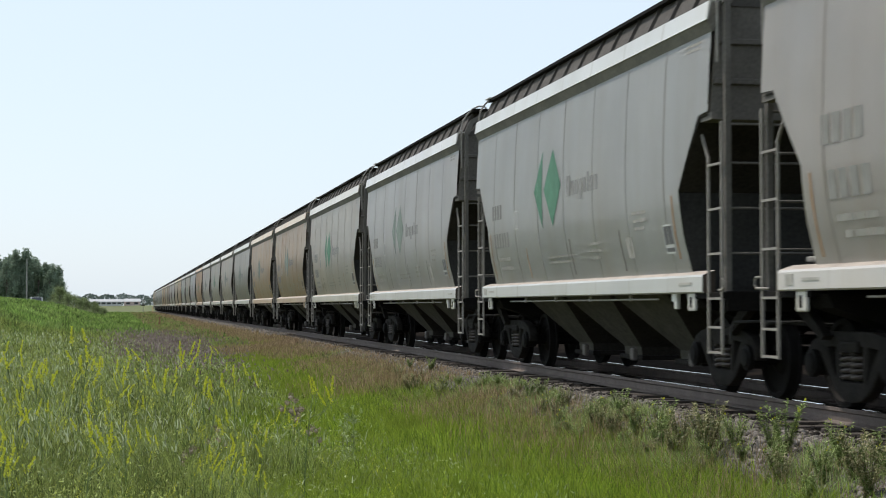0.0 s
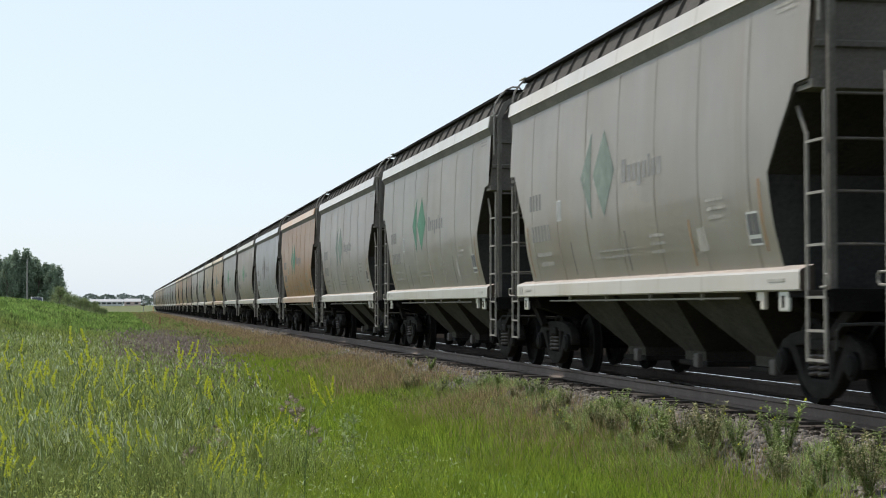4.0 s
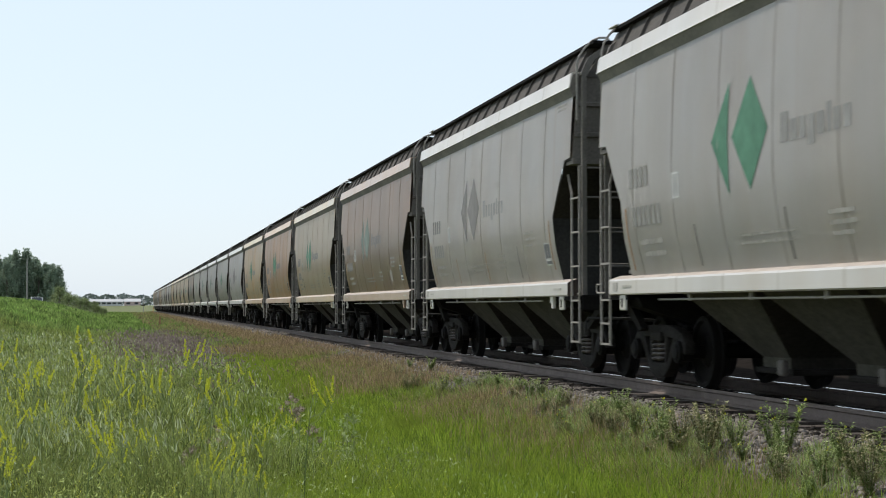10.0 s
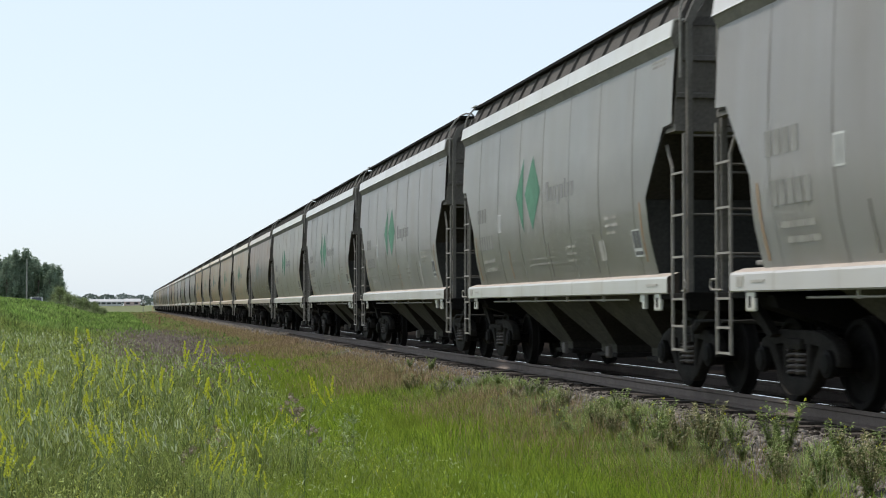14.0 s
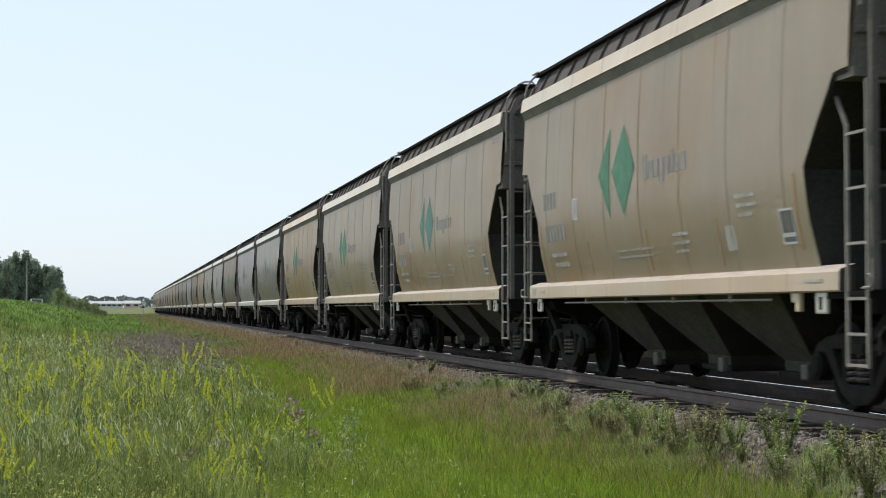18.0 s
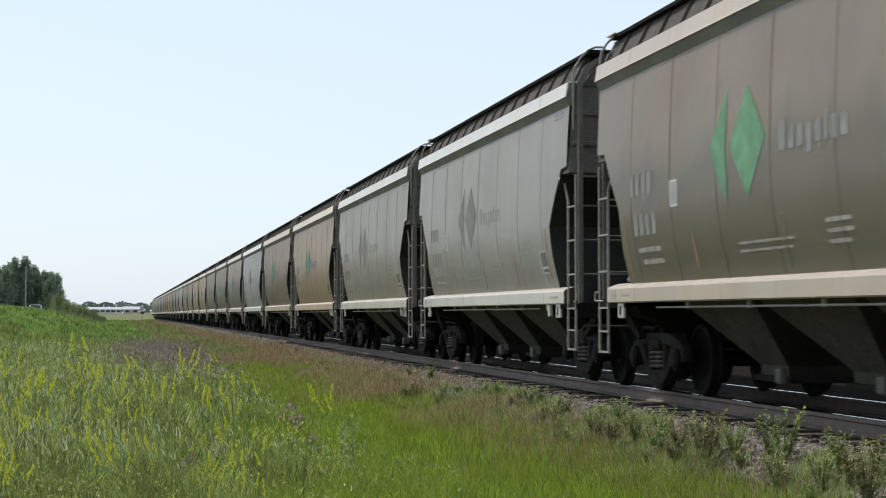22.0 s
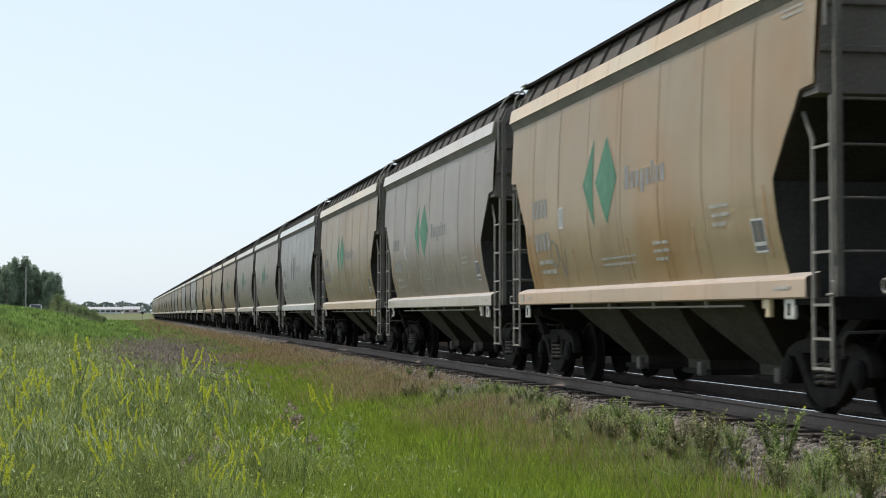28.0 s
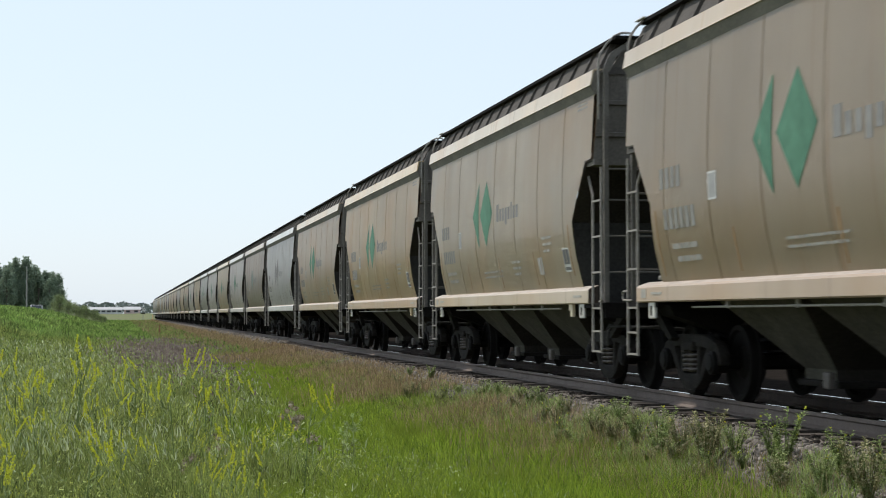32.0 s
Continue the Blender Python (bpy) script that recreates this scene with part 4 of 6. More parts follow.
def mesh_from(name, verts, loops, counts, mat, label, category, shade=False):
    """A mesh from arrays: corner indices and how many corners each face has."""
    me = bpy.data.meshes.new(name)
    me.vertices.add(len(verts))
    me.vertices.foreach_set("co", np.asarray(verts, np.float32).ravel())
    me.loops.add(len(loops))
    me.loops.foreach_set("vertex_index", np.asarray(loops, np.int32))
    me.polygons.add(len(counts))
    starts = np.concatenate([[0], np.cumsum(counts)[:-1]]).astype(np.int32)
    me.polygons.foreach_set("loop_start", starts)
    me.polygons.foreach_set("loop_total", np.asarray(counts, np.int32))
    if shade:
        me.polygons.foreach_set("use_smooth", np.ones(len(counts), bool))
    me.update(calc_edges=True)
    me.materials.append(mat)
    return tagged(new(name, me), label, category, kind="stuff")


def stones(name, x, y, size, mat, label, lift=0.0):
    n = len(x)
    cube = np.array([[-1, -1, -1], [1, -1, -1], [1, 1, -1], [-1, 1, -1], [-1, -1, 1], [1, -1, 1], [1, 1, 1], [-1, 1, 1]], float) * 0.5
    v = cube[None] * (1 + RNG.uniform(-0.35, 0.35, (n, 8, 3))) * size[:, None, None]
    a, b = RNG.uniform(0, 6.28, n), RNG.uniform(-0.7, 0.7, n)
    ca, sa, cb, sb = np.cos(a)[:, None], np.sin(a)[:, None], np.cos(b)[:, None], np.sin(b)[:, None]
    vx, vy, vz = v[..., 0], v[..., 1] * cb - v[..., 2] * sb, v[..., 1] * sb + v[..., 2] * cb
    v = np.stack([vx * ca - vy * sa, vx * sa + vy * ca, vz], -1)
    v += np.stack([x, y, ground_z(x, y) + lift + size * RNG.uniform(-0.1, 0.45, n)], -1)[:, None]
    quads = np.array([0, 3, 2, 1, 4, 5, 6, 7, 0, 1, 5, 4, 1, 2, 6, 5, 2, 3, 7, 6, 3, 0, 4, 7])
    loops = (np.arange(n)[:, None] * 8 + quads[None]).ravel()
    return mesh_from(name, v.reshape(-1, 3), loops, np.full(n * 6, 4), mat, label, "gravel")


def lay_ballast():
    n = 56000
    y = 11 + 60 * RNG.random(n) ** 1.7
    x = 5.45 + 1.25 * RNG.random(n) ** 0.8
    stones("ballast", x, y, 0.015 + 0.04 * RNG.random(n) ** 1.8, M_STONE, "loose grey-brown crushed stone ballast beside the rail")
    n = 3500
    y = 11 + 45 * RNG.random(n) ** 1.5
    x = 6.45 + 0.40 * RNG.random(n)
    stones("tie_end_ballast", x, y, RNG.uniform(0.02, 0.055, n), M_CRIB, "crushed stone packed round the tie ends", 0.01)
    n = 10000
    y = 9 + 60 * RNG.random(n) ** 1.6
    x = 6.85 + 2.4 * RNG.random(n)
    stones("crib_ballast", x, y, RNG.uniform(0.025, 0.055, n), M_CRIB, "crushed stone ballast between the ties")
    n = 9000
    y = 75 + 200 * RNG.random(n) ** 1.3
    x = 5.9 + 1.2 * RNG.random(n)
    stones("far_ballast", x, y, RNG.uniform(0.06, 0.12, n), M_STONE, "crushed stone shoulder farther along")


lay_ballast()


# ---------------- grass ----------------
def leaf_material(name, low, high, dry=None, scale=0.5, translucent=0.35, rough=0.6, clumps=5.0, depth=0.45):
    """Leaves: every blade has its own tone between two colours, with broad drier patches."""
    m = bpy.data.materials.new(name)
    m.use_nodes = True
    n, l = m.node_tree.nodes, m.node_tree.links
    b = n["Principled BSDF"]
    b.inputs["Roughness"].default_value = rough
    b.inputs["Specular IOR Level"].default_value = 0.15
    geo, co, t = n.new("ShaderNodeNewGeometry"), n.new("ShaderNodeTexCoord"), n.new("ShaderNodeTexNoise")
    t.inputs["Scale"].default_value, t.inputs["Detail"].default_value = scale, 4
    l.new(co.outputs["Object"], t.inputs["Vector"])
    mix = n.new("ShaderNodeMix")
    mix.data_type = "RGBA"
    mix.inputs[6].default_value, mix.inputs[7].default_value = (*low, 1), (*high, 1)
    l.new(geo.outputs["Random Per Island"], mix.inputs[0])
    out = mix.outputs[2]
    if dry:
        r = n.new("ShaderNodeMapRange")
        r.inputs[1].default_value, r.inputs[2].default_value, r.inputs[4].default_value = 0.45, 0.72, 0.75
        l.new(t.outputs[0], r.inputs[0])
        m2 = n.new("ShaderNodeMix")
        m2.data_type = "RGBA"
        m2.inputs[7].default_value = (*dry, 1)
        l.new(r.outputs[0], m2.inputs[0]), l.new(out, m2.inputs[6])
        out = m2.outputs[2]
    clump, cr, cm = n.new("ShaderNodeTexNoise"), n.new("ShaderNodeMapRange"), n.new("ShaderNodeMix")
    clump.inputs["Scale"].default_value, clump.inputs["Detail"].default_value = clumps, 4
    cr.inputs[1].default_value, cr.inputs[2].default_value, cr.inputs[3].default_value, cr.inputs[4].default_value = 0.34, 0.66, depth, 1.75 - depth
    l.new(co.outputs["Object"], clump.inputs["Vector"]), l.new(clump.outputs[0], cr.inputs[0])
    cm.data_type, cm.blend_type = "RGBA", "MULTIPLY"
    cm.inputs[0].default_value = 1.0
    l.new(out, cm.inputs[6]), l.new(cr.outputs[0], cm.inputs[7])
    out = cm.outputs[2]
    l.new(out, b.inputs["Base Color"])
    tr, ms = n.new("ShaderNodeBsdfTranslucent"), n.new("ShaderNodeMixShader")
    ms.inputs[0].default_value = translucent
    l.new(out, tr.inputs[0]), l.new(b.outputs[0], ms.inputs[1]), l.new(tr.outputs[0], ms.inputs[2])
    l.new(ms.outputs[0], n["Material Output"].inputs[0])
    return m


M_GRASS = leaf_material("green_grass", (0.085, 0.165, 0.016), (0.44, 0.56, 0.075), (0.28, 0.35, 0.055), 0.6, 0.35, 0.6, 3.0, 0.6)
M_OLIVE = leaf_material("olive_forbs", (0.06, 0.105, 0.024), (0.46, 0.52, 0.16), (0.28, 0.34, 0.10), 0.5, 0.35, 0.6, 2.2, 0.3)
M_SEED = leaf_material("seed_grass", (0.20, 0.135, 0.08), (0.58, 0.44, 0.29), (0.32, 0.27, 0.10), 0.4)
M_BANK = leaf_material("lush_grass", (0.085, 0.17, 0.035), (0.31, 0.45, 0.115), (0.30, 0.36, 0.14), 0.2, 0.35, 0.6, 0.7, 0.22)
M_DRYWEED = leaf_material("drying_weed_leaf", (0.21, 0.21, 0.10), (0.50, 0.47, 0.27), None, 2.0, 0.3)
M_PURPLE = leaf_material("purple_bloom", (0.19, 0.145, 0.135), (0.37, 0.30, 0.29), None, 0.5)
M_YELLOW = leaf_material("yellow_petal", (0.53, 0.56, 0.03), (0.86, 0.87, 0.11), None, 0.5, 0.3, 0.6, 5.0, 0.9)
M_STALK = leaf_material("mustard_stalk", (0.12, 0.18, 0.055), (0.24, 0.31, 0.12), None, 2.0, 0.15)
M_POD = leaf_material("pale_pod", (0.28, 0.35, 0.16), (0.64, 0.69, 0.45), None, 2.0, 0.3)
M_WEED = leaf_material("weed_leaf", (0.21, 0.29, 0.09), (0.48, 0.57, 0.24), None, 2.0, 0.3)
M_THISTLE = leaf_material("dry_thistle", (0.16, 0.11, 0.075), (0.50, 0.42, 0.32), None, 3.0, 0.1)
WIND = np.array([-0.25, -0.55])


def blades(name, x, y, height, width, mat, label, lean=0.35, category="grass", lift=0.0):
    """Tapered, bent blades of grass: five points each."""
    n = len(x)
    z = ground_z(x, y) - 0.02 + lift
    a = RNG.uniform(0, 2 * np.pi, n)
    ux, uy = np.cos(a), np.sin(a)
    bx = (RNG.normal(0, 1, n) + WIND[0]) * lean * height
    by = (RNG.normal(0, 1, n) + WIND[1]) * lean * height
    w = width * 0.5
    p = np.empty((n, 5, 3))
    for k, (side, t, ww) in enumerate(((-1, 0, 1.0), (1, 0, 1.0), (-1, 0.55, 0.75), (1, 0.55, 0.75), (0, 1.0, 0))):
        p[:, k, 0] = x + side * ux * w * ww + bx * t * t
        p[:, k, 1] = y + side * uy * w * ww + by * t * t
        p[:, k, 2] = z + height * t * (1 - 0.12 * t)
    pat = np.array([0, 1, 3, 2, 2, 3, 4])
    loops = (np.arange(n)[:, None] * 5 + pat[None]).ravel()
    counts = np.tile([4, 3], n)
    return mesh_from(name, p.reshape(-1, 3), loops, counts, mat, label, category)


def leaf_cloud(name, x, y, lift, size, mat, label):
    """Single small leaves: pointed, folded along the middle."""
    n = len(x)
    c = np.stack([x, y, ground_z(x, y) + lift], -1)
    a, e = RNG.uniform(0, 2 * np.pi, n), RNG.uniform(-0.3, 1.2, n)
    d = np.stack([np.cos(a) * np.cos(e), np.sin(a) * np.cos(e), np.sin(e)], -1)
    s = np.stack([-np.sin(a), np.cos(a), RNG.uniform(-0.5, 0.5, n)], -1)
    k = size[:, None]
    v = np.stack([c - d * k, c + s * k * 0.32, c + d * k * 1.3, c - s * k * 0.32], 1)
    return mesh_from(name, v.reshape(-1, 3), np.arange(n * 4), np.full(n, 4), mat, label, "weed")


def patch(x, y, f=0.35, seed=0.0):
    """A smooth 0..1 field for drifts of plants."""
    return 0.5 + 0.25 * (np.sin(x * f * 2.1 + 1.7 * np.sin(y * f * 0.7 + seed) + seed) + np.sin(y * f * 1.3 + 2.2 * np.sin(x * f + 2 * seed)))


def edge_x(y):
    """Line between the tall forbs beside the camera and the short grass by the track."""
    return 1.35 + 0.024 * (y - 14) + 0.35 * np.sin(y * 0.21) + 0.2 * np.sin(y * 0.55)


def drift(x, y):
    """1 deep in the tall growth, 0 in the short grass, with a ragged wide border."""
    wob = 1.5 * (patch(x, y, 0.9, 3) - 0.5) + 0.9 * (patch(x, y, 2.6, 6) - 0.5)
    return np.clip(0.55 + (edge_x(y) + wob - x) / 2.2, 0, 1)


def spread(n, y0, y1, power, left, right):
    """Points in the strip between two lines across the track, denser near y0."""
    y = y0 + (y1 - y0) * RNG.random(n) ** power
    lo, hi = left(y), right(y)
    return lo + (hi - lo) * RNG.random(n), y


def grow_grass():
    left = lambda y: -0.085 * y - 1.2
    # short bright grass by the track
    x, y = spread(180000, 11.5, 75, 1.8, lambda y: edge_x(y) - 1.6, lambda y: 5.5 + 0 * y)
    k = RNG.random(len(x)) < np.clip((5.65 - x) / 0.6, 0.08, 1)
    x, y = x[k], y[k]
    s = np.clip(y / 22, 0.8, 3)
    blades("short_grass", x, y, RNG.uniform(0.07, 0.27, len(x)) * (0.7 + 0.6 * patch(x, y)), RNG.uniform(0.005, 0.013, len(x)) * s, M_GRASS, "short bright green grass between the ditch and the ballast", 0.30)
    # tall olive growth
    x, y = spread(160000, 8.9, 80, 1.7, left, lambda y: edge_x(y) + 2.0)
    fade = drift(x, y)
    k = RNG.random(len(x)) < 0.06 + 0.94 * fade
    x, y, fade = x[k], y[k], 0.3 + 0.7 * fade[k]
    s = np.clip(y / 22, 0.5, 3)
    blades("tall_forbs", x, y, RNG.uniform(0.16, 0.62, len(x)) * (0.45 + 0.55 * patch(x, y, 0.5, 2) + 0.6 * patch(x, y, 1.7, 5)) * fade, RNG.uniform(0.006, 0.015, len(x)) * s, M_OLIVE, "tall grey-green weeds and grass in the ditch", 0.28)
    # small leaves along the stems of the weeds
    x, y = spread(90000, 9.4, 55, 1.9, left, lambda y: edge_x(y) + 1.6)
    fade = drift(x, y)
    k = RNG.random(len(x)) < fade * (0.35 + 0.65 * (patch(x, y, 1.1, 9) > 0.45))
    x, y, fade = x[k], y[k], 0.3 + 0.7 * fade[k]
    leaf_cloud("weed_leaves", x, y, RNG.uniform(0.06, 0.60, len(x)) * fade, RNG.uniform(0.010, 0.026, len(x)) * np.clip(y / 18, 0.7, 2.5), M_OLIVE, "small leaves of the tall ditch weeds")
    x, y = spread(9000, 11.5, 30, 1.3, left, lambda y: edge_x(y) + 2.2)
    leaf_cloud("low_leaves", x, y, RNG.uniform(0.04, 0.22, len(x)), RNG.uniform(0.012, 0.028, len(x)), M_WEED, "low dark leaves among the grass")
    # pale pods and small leaves at the tops, glossy leaf highlights put into their colour
    x, y = spread(20000, 12.0, 60, 1.4, left, lambda y: edge_x(y) + 1.2)
    fade = drift(x, y)
    k = RNG.random(len(x)) < fade * np.clip(patch(x, y, 0.6, 4) * 1.6 - 0.35, 0.05, 1)
    x, y, fade = x[k], y[k], 0.3 + 0.7 * fade[k]
    blades("pale_pods", x, y, RNG.uniform(0.05, 0.12, len(x)), RNG.uniform(0.007, 0.014, len(x)) * np.clip(y / 18, 1, 3), M_POD, "pale seed pods and painted leaf glints among the tall weeds", 0.5, "weed", RNG.uniform(0.2, 0.66, len(x)) * fade)
    # brown seed heads on the shoulder
    x, y = spread(95000, 13, 130, 1.5, lambda y: 4.0 + 0.25 * np.sin(y * 0.3) - 0.02 * (y - 13), lambda y: 6.25 + 0.15 * smoothstep(24, 40, y))
    k = (patch(x, y, 0.5, 1) > 0.25) & (RNG.random(len(x)) < np.clip((y - 13) / 20, 0.12, 1) * np.clip((x - 4.0) / 0.9, 0.1, 1))
    x, y = x[k], y[k]
    blades("seed_heads", x, y, RNG.uniform(0.14, 0.42, len(x)) * np.clip((6.6 - x) / 1.2, 0.45, 1), RNG.uniform(0.004, 0.009, len(x)) * np.clip(y / 20, 0.8, 4), M_SEED, "reddish brown seeding grass along the ballast", 0.2)
    x, y = spread(36000, 13, 130, 1.5, lambda y: 4.6 + 0 * y, lambda y: 6.3 + 0.0 * y)
    k = (patch(x, y, 0.9, 5) > 0.38)
    x, y = x[k], y[k]
    blades("shoulder_grass", x, y, RNG.uniform(0.08, 0.28, len(x)) * np.clip((6.7 - x) / 1.2, 0.4, 1), RNG.uniform(0.005, 0.010, len(x)) * np.clip(y / 20, 0.8, 4), M_OLIVE, "thin grass on the ballast shoulder", 0.3)
    # dry and green blades over the edge of the stones nearest the camera
    for tag, mat, count in (("edge_grass", M_OLIVE, 15000), ("dry_edge_grass", M_SEED, 8000)):
        x, y = spread(count, 12, 34, 1.2, lambda y: 4.5 + 0 * y, lambda y: 6.15 + 0 * y)
        k = RNG.random(len(x)) < np.clip((patch(x, y, 1.1, 3) - 0.2) * 1.7, 0.05, 1) * np.clip((6.3 - x) / 0.9, 0.1, 1)
        x, y = x[k], y[k]
        blades(tag, x, y, RNG.uniform(0.08, 0.26, len(x)), RNG.uniform(0.005, 0.011, len(x)), mat, "mixed dry and green grass creeping over the ballast edge", 0.35)
    # leafy green growth through the ballast nearest the camera
    x, y = spread(26000, 12, 30, 1.1, lambda y: 5.0 + 0 * y, lambda y: 6.25 + 0 * y)
    k = patch(x, y, 1.3, 8) > 0.45
    x, y = x[k], y[k]
    blades("ballast_weeds", x, y, RNG.uniform(0.05, 0.24, len(x)), RNG.uniform(0.006, 0.014, len(x)), M_WEED, "low leafy weeds growing through the ballast", 0.4, "weed")
    # middle distance
    x, y = spread(60000, 70, 420, 1.5, lambda y: -0.085 * y - 2, lambda y: 4.9 + 0 * y)
    s = np.clip(y / 60, 1, 6)
    blades("far_meadow", x, y, RNG.uniform(0.2, 0.5, len(x)), RNG.uniform(0.03, 0.06, len(x)) * s, M_BANK, "meadow grass farther along the line", 0.3)
    x, y = spread(34000, 60, 420, 1.6, lambda y: 2.2 - 0.004 * y, lambda y: 6.0 + 0 * y)
    s = np.clip(y / 60, 1, 6)
    blades("far_seed_heads", x, y, RNG.uniform(0.2, 0.45, len(x)), RNG.uniform(0.014, 0.03, len(x)) * s, M_SEED, "reddish seeding grass along the distant track", 0.2)
    x, y = spread(30000, 30, 200, 1.2, lambda y: -0.09 * y - 6, lambda y: -0.035 * y - 1.0)
    blades("bank_grass", x, y, RNG.uniform(0.25, 0.6, len(x)), RNG.uniform(0.03, 0.06, len(x)) * np.clip(y / 50, 0.8, 4), M_BANK, "lush green grass on the road bank", 0.35)
    # purple flowering patch
    x, y = RNG.normal(1.15, 0.85, 5600), RNG.normal(55, 9, 5600)
    blades("purple_flowers", x, y, RNG.uniform(0.04, 0.11, len(x)), RNG.uniform(0.025, 0.05, len(x)), M_PURPLE, "drift of dull purple wild flowers", 0.6, "flower", RNG.uniform(0.25, 0.74, len(x)))
    # verge round and behind the camera, and past the track
    x, y = spread(30000, -40, 10, 1.0, lambda y: -12 + 0 * y, lambda y: 5.5 + 0 * y)
    k = np.hypot(x, y) > 1.0
    x, y = x[k], y[k]
    blades("verge_grass", x, y, RNG.uniform(0.12, 0.35, len(x)), RNG.uniform(0.012, 0.02, len(x)), M_GRASS, "green verge grass around the viewpoint", 0.3)
    x, y = spread(24000, -20, 160, 1.2, lambda y: 24 + 0 * y, lambda y: 32 + 0 * y)
    blades("far_side_grass", x, y, RNG.uniform(0.15, 0.35, len(x)), RNG.uniform(0.02, 0.04, len(x)), M_BANK, "rough grass beyond the track", 0.3)
    # bunches of yellow flower spikes in the tall growth, each spike a column of small petals
    cx, cy = spread(380, 9.2, 34, 1.5, left, lambda y: edge_x(y) + 0.7)
    k = RNG.random(380) < np.clip(1.25 - (cx + 0.085 * cy) / 3.6, 0.15, 1) * (0.15 + 0.85 * (patch(cx, cy, 1.1, 2) > 0.50))
    cx, cy = cx[k], cy[k]
    n = 4
    top = np.repeat(RNG.uniform(0.30, 0.74, len(cx)) * (0.4 + 0.6 * drift(cx, cy)), n)
    x, y = np.repeat(cx, n) + RNG.normal(0, 0.045, len(cx) * n), np.repeat(cy, n) + RNG.normal(0, 0.045, len(cx) * n)
    top = top + RNG.uniform(-0.10, 0.06, len(x))
    blades("flower_stalks", x, y, top + 0.05, np.full(len(x), 0.006), M_STALK, "thin stalks of the yellow flowers", 0.06, "flower")
    m = 9
    t = np.tile(np.linspace(0, 1, m), len(x))
    lx, ly = np.repeat(RNG.normal(0.01, 0.035, len(x)), m), np.repeat(RNG.normal(-0.01, 0.035, len(x)), m)
    px, py = np.repeat(x, m) + lx * t + RNG.normal(0, 0.006, len(t)), np.repeat(y, m) + ly * t + RNG.normal(0, 0.006, len(t))
    leaf_cloud("yellow_flowers", px, py, np.repeat(top, m) + t * np.repeat(RNG.uniform(0.05, 0.11, len(x)), m), RNG.uniform(0.007, 0.013, len(t)) * (1.15 - 0.5 * t) * np.clip(py / 15, 0.8, 1.3), M_YELLOW, "yellow mustard blossoms among the weeds")


grow_grass()


# ---------------- single plants ----------------
def petals(bm, centre, count, r, rnd, tall=1.6):
    for _ in range(count):
        p = Vector(centre) + Vector((rnd.gauss(0, r), rnd.gauss(0, r), rnd.gauss(0, r * tall)))
        a, q = rnd.uniform(0, 6.28), rnd.uniform(0.007, 0.013)
        u = Vector((math.cos(a), math.sin(a), rnd.uniform(-0.5, 0.5))) * q
        v = Vector((-math.sin(a) * 0.4, math.cos(a) * 0.4, 1.0)) * q
        bm.faces.new([bm.verts.new(p + s) for s in (-u, v * 0.8, u, -v * 0.8)])


def leaf(bm, p, d, length, width):
    p, d = Vector(p), Vector(d).normalized()
    side = d.cross(Vector((0, 0, 1))).normalized() * width
    mid = p + d * length * 0.5 + Vector((0, 0, length * 0.12))
    tip = p + d * length - Vector((0, 0, length * 0.10))
    a, b, c, e = bm.verts.new(p), bm.verts.new(mid + side), bm.verts.new(tip), bm.verts.new(mid - side)
    m = bm.verts.new(mid - Vector((0, 0, width * 0.3)))
    for f in ((a, b, m), (b, c, m), (c, e, m), (e, a, m)):
        bm.faces.new(f)


def stem(bm, pts, r0, r1, seg=5):
    pts = [Vector(p) for p in pts]
    rings = []
    for i, p in enumerate(pts):
        r = r0 + (r1 - r0) * i / (len(pts) - 1)
        rings.append([bm.verts.new(p + Vector((r * math.cos(6.283 * k / seg), r * math.sin(6.283 * k / seg), 0))) for k in range(seg)])
    for a, b in zip(rings, rings[1:]):
        for k in range(seg):
            bm.faces.new((a[k], a[(k + 1) % seg], b[(k + 1) % seg], b[k]))


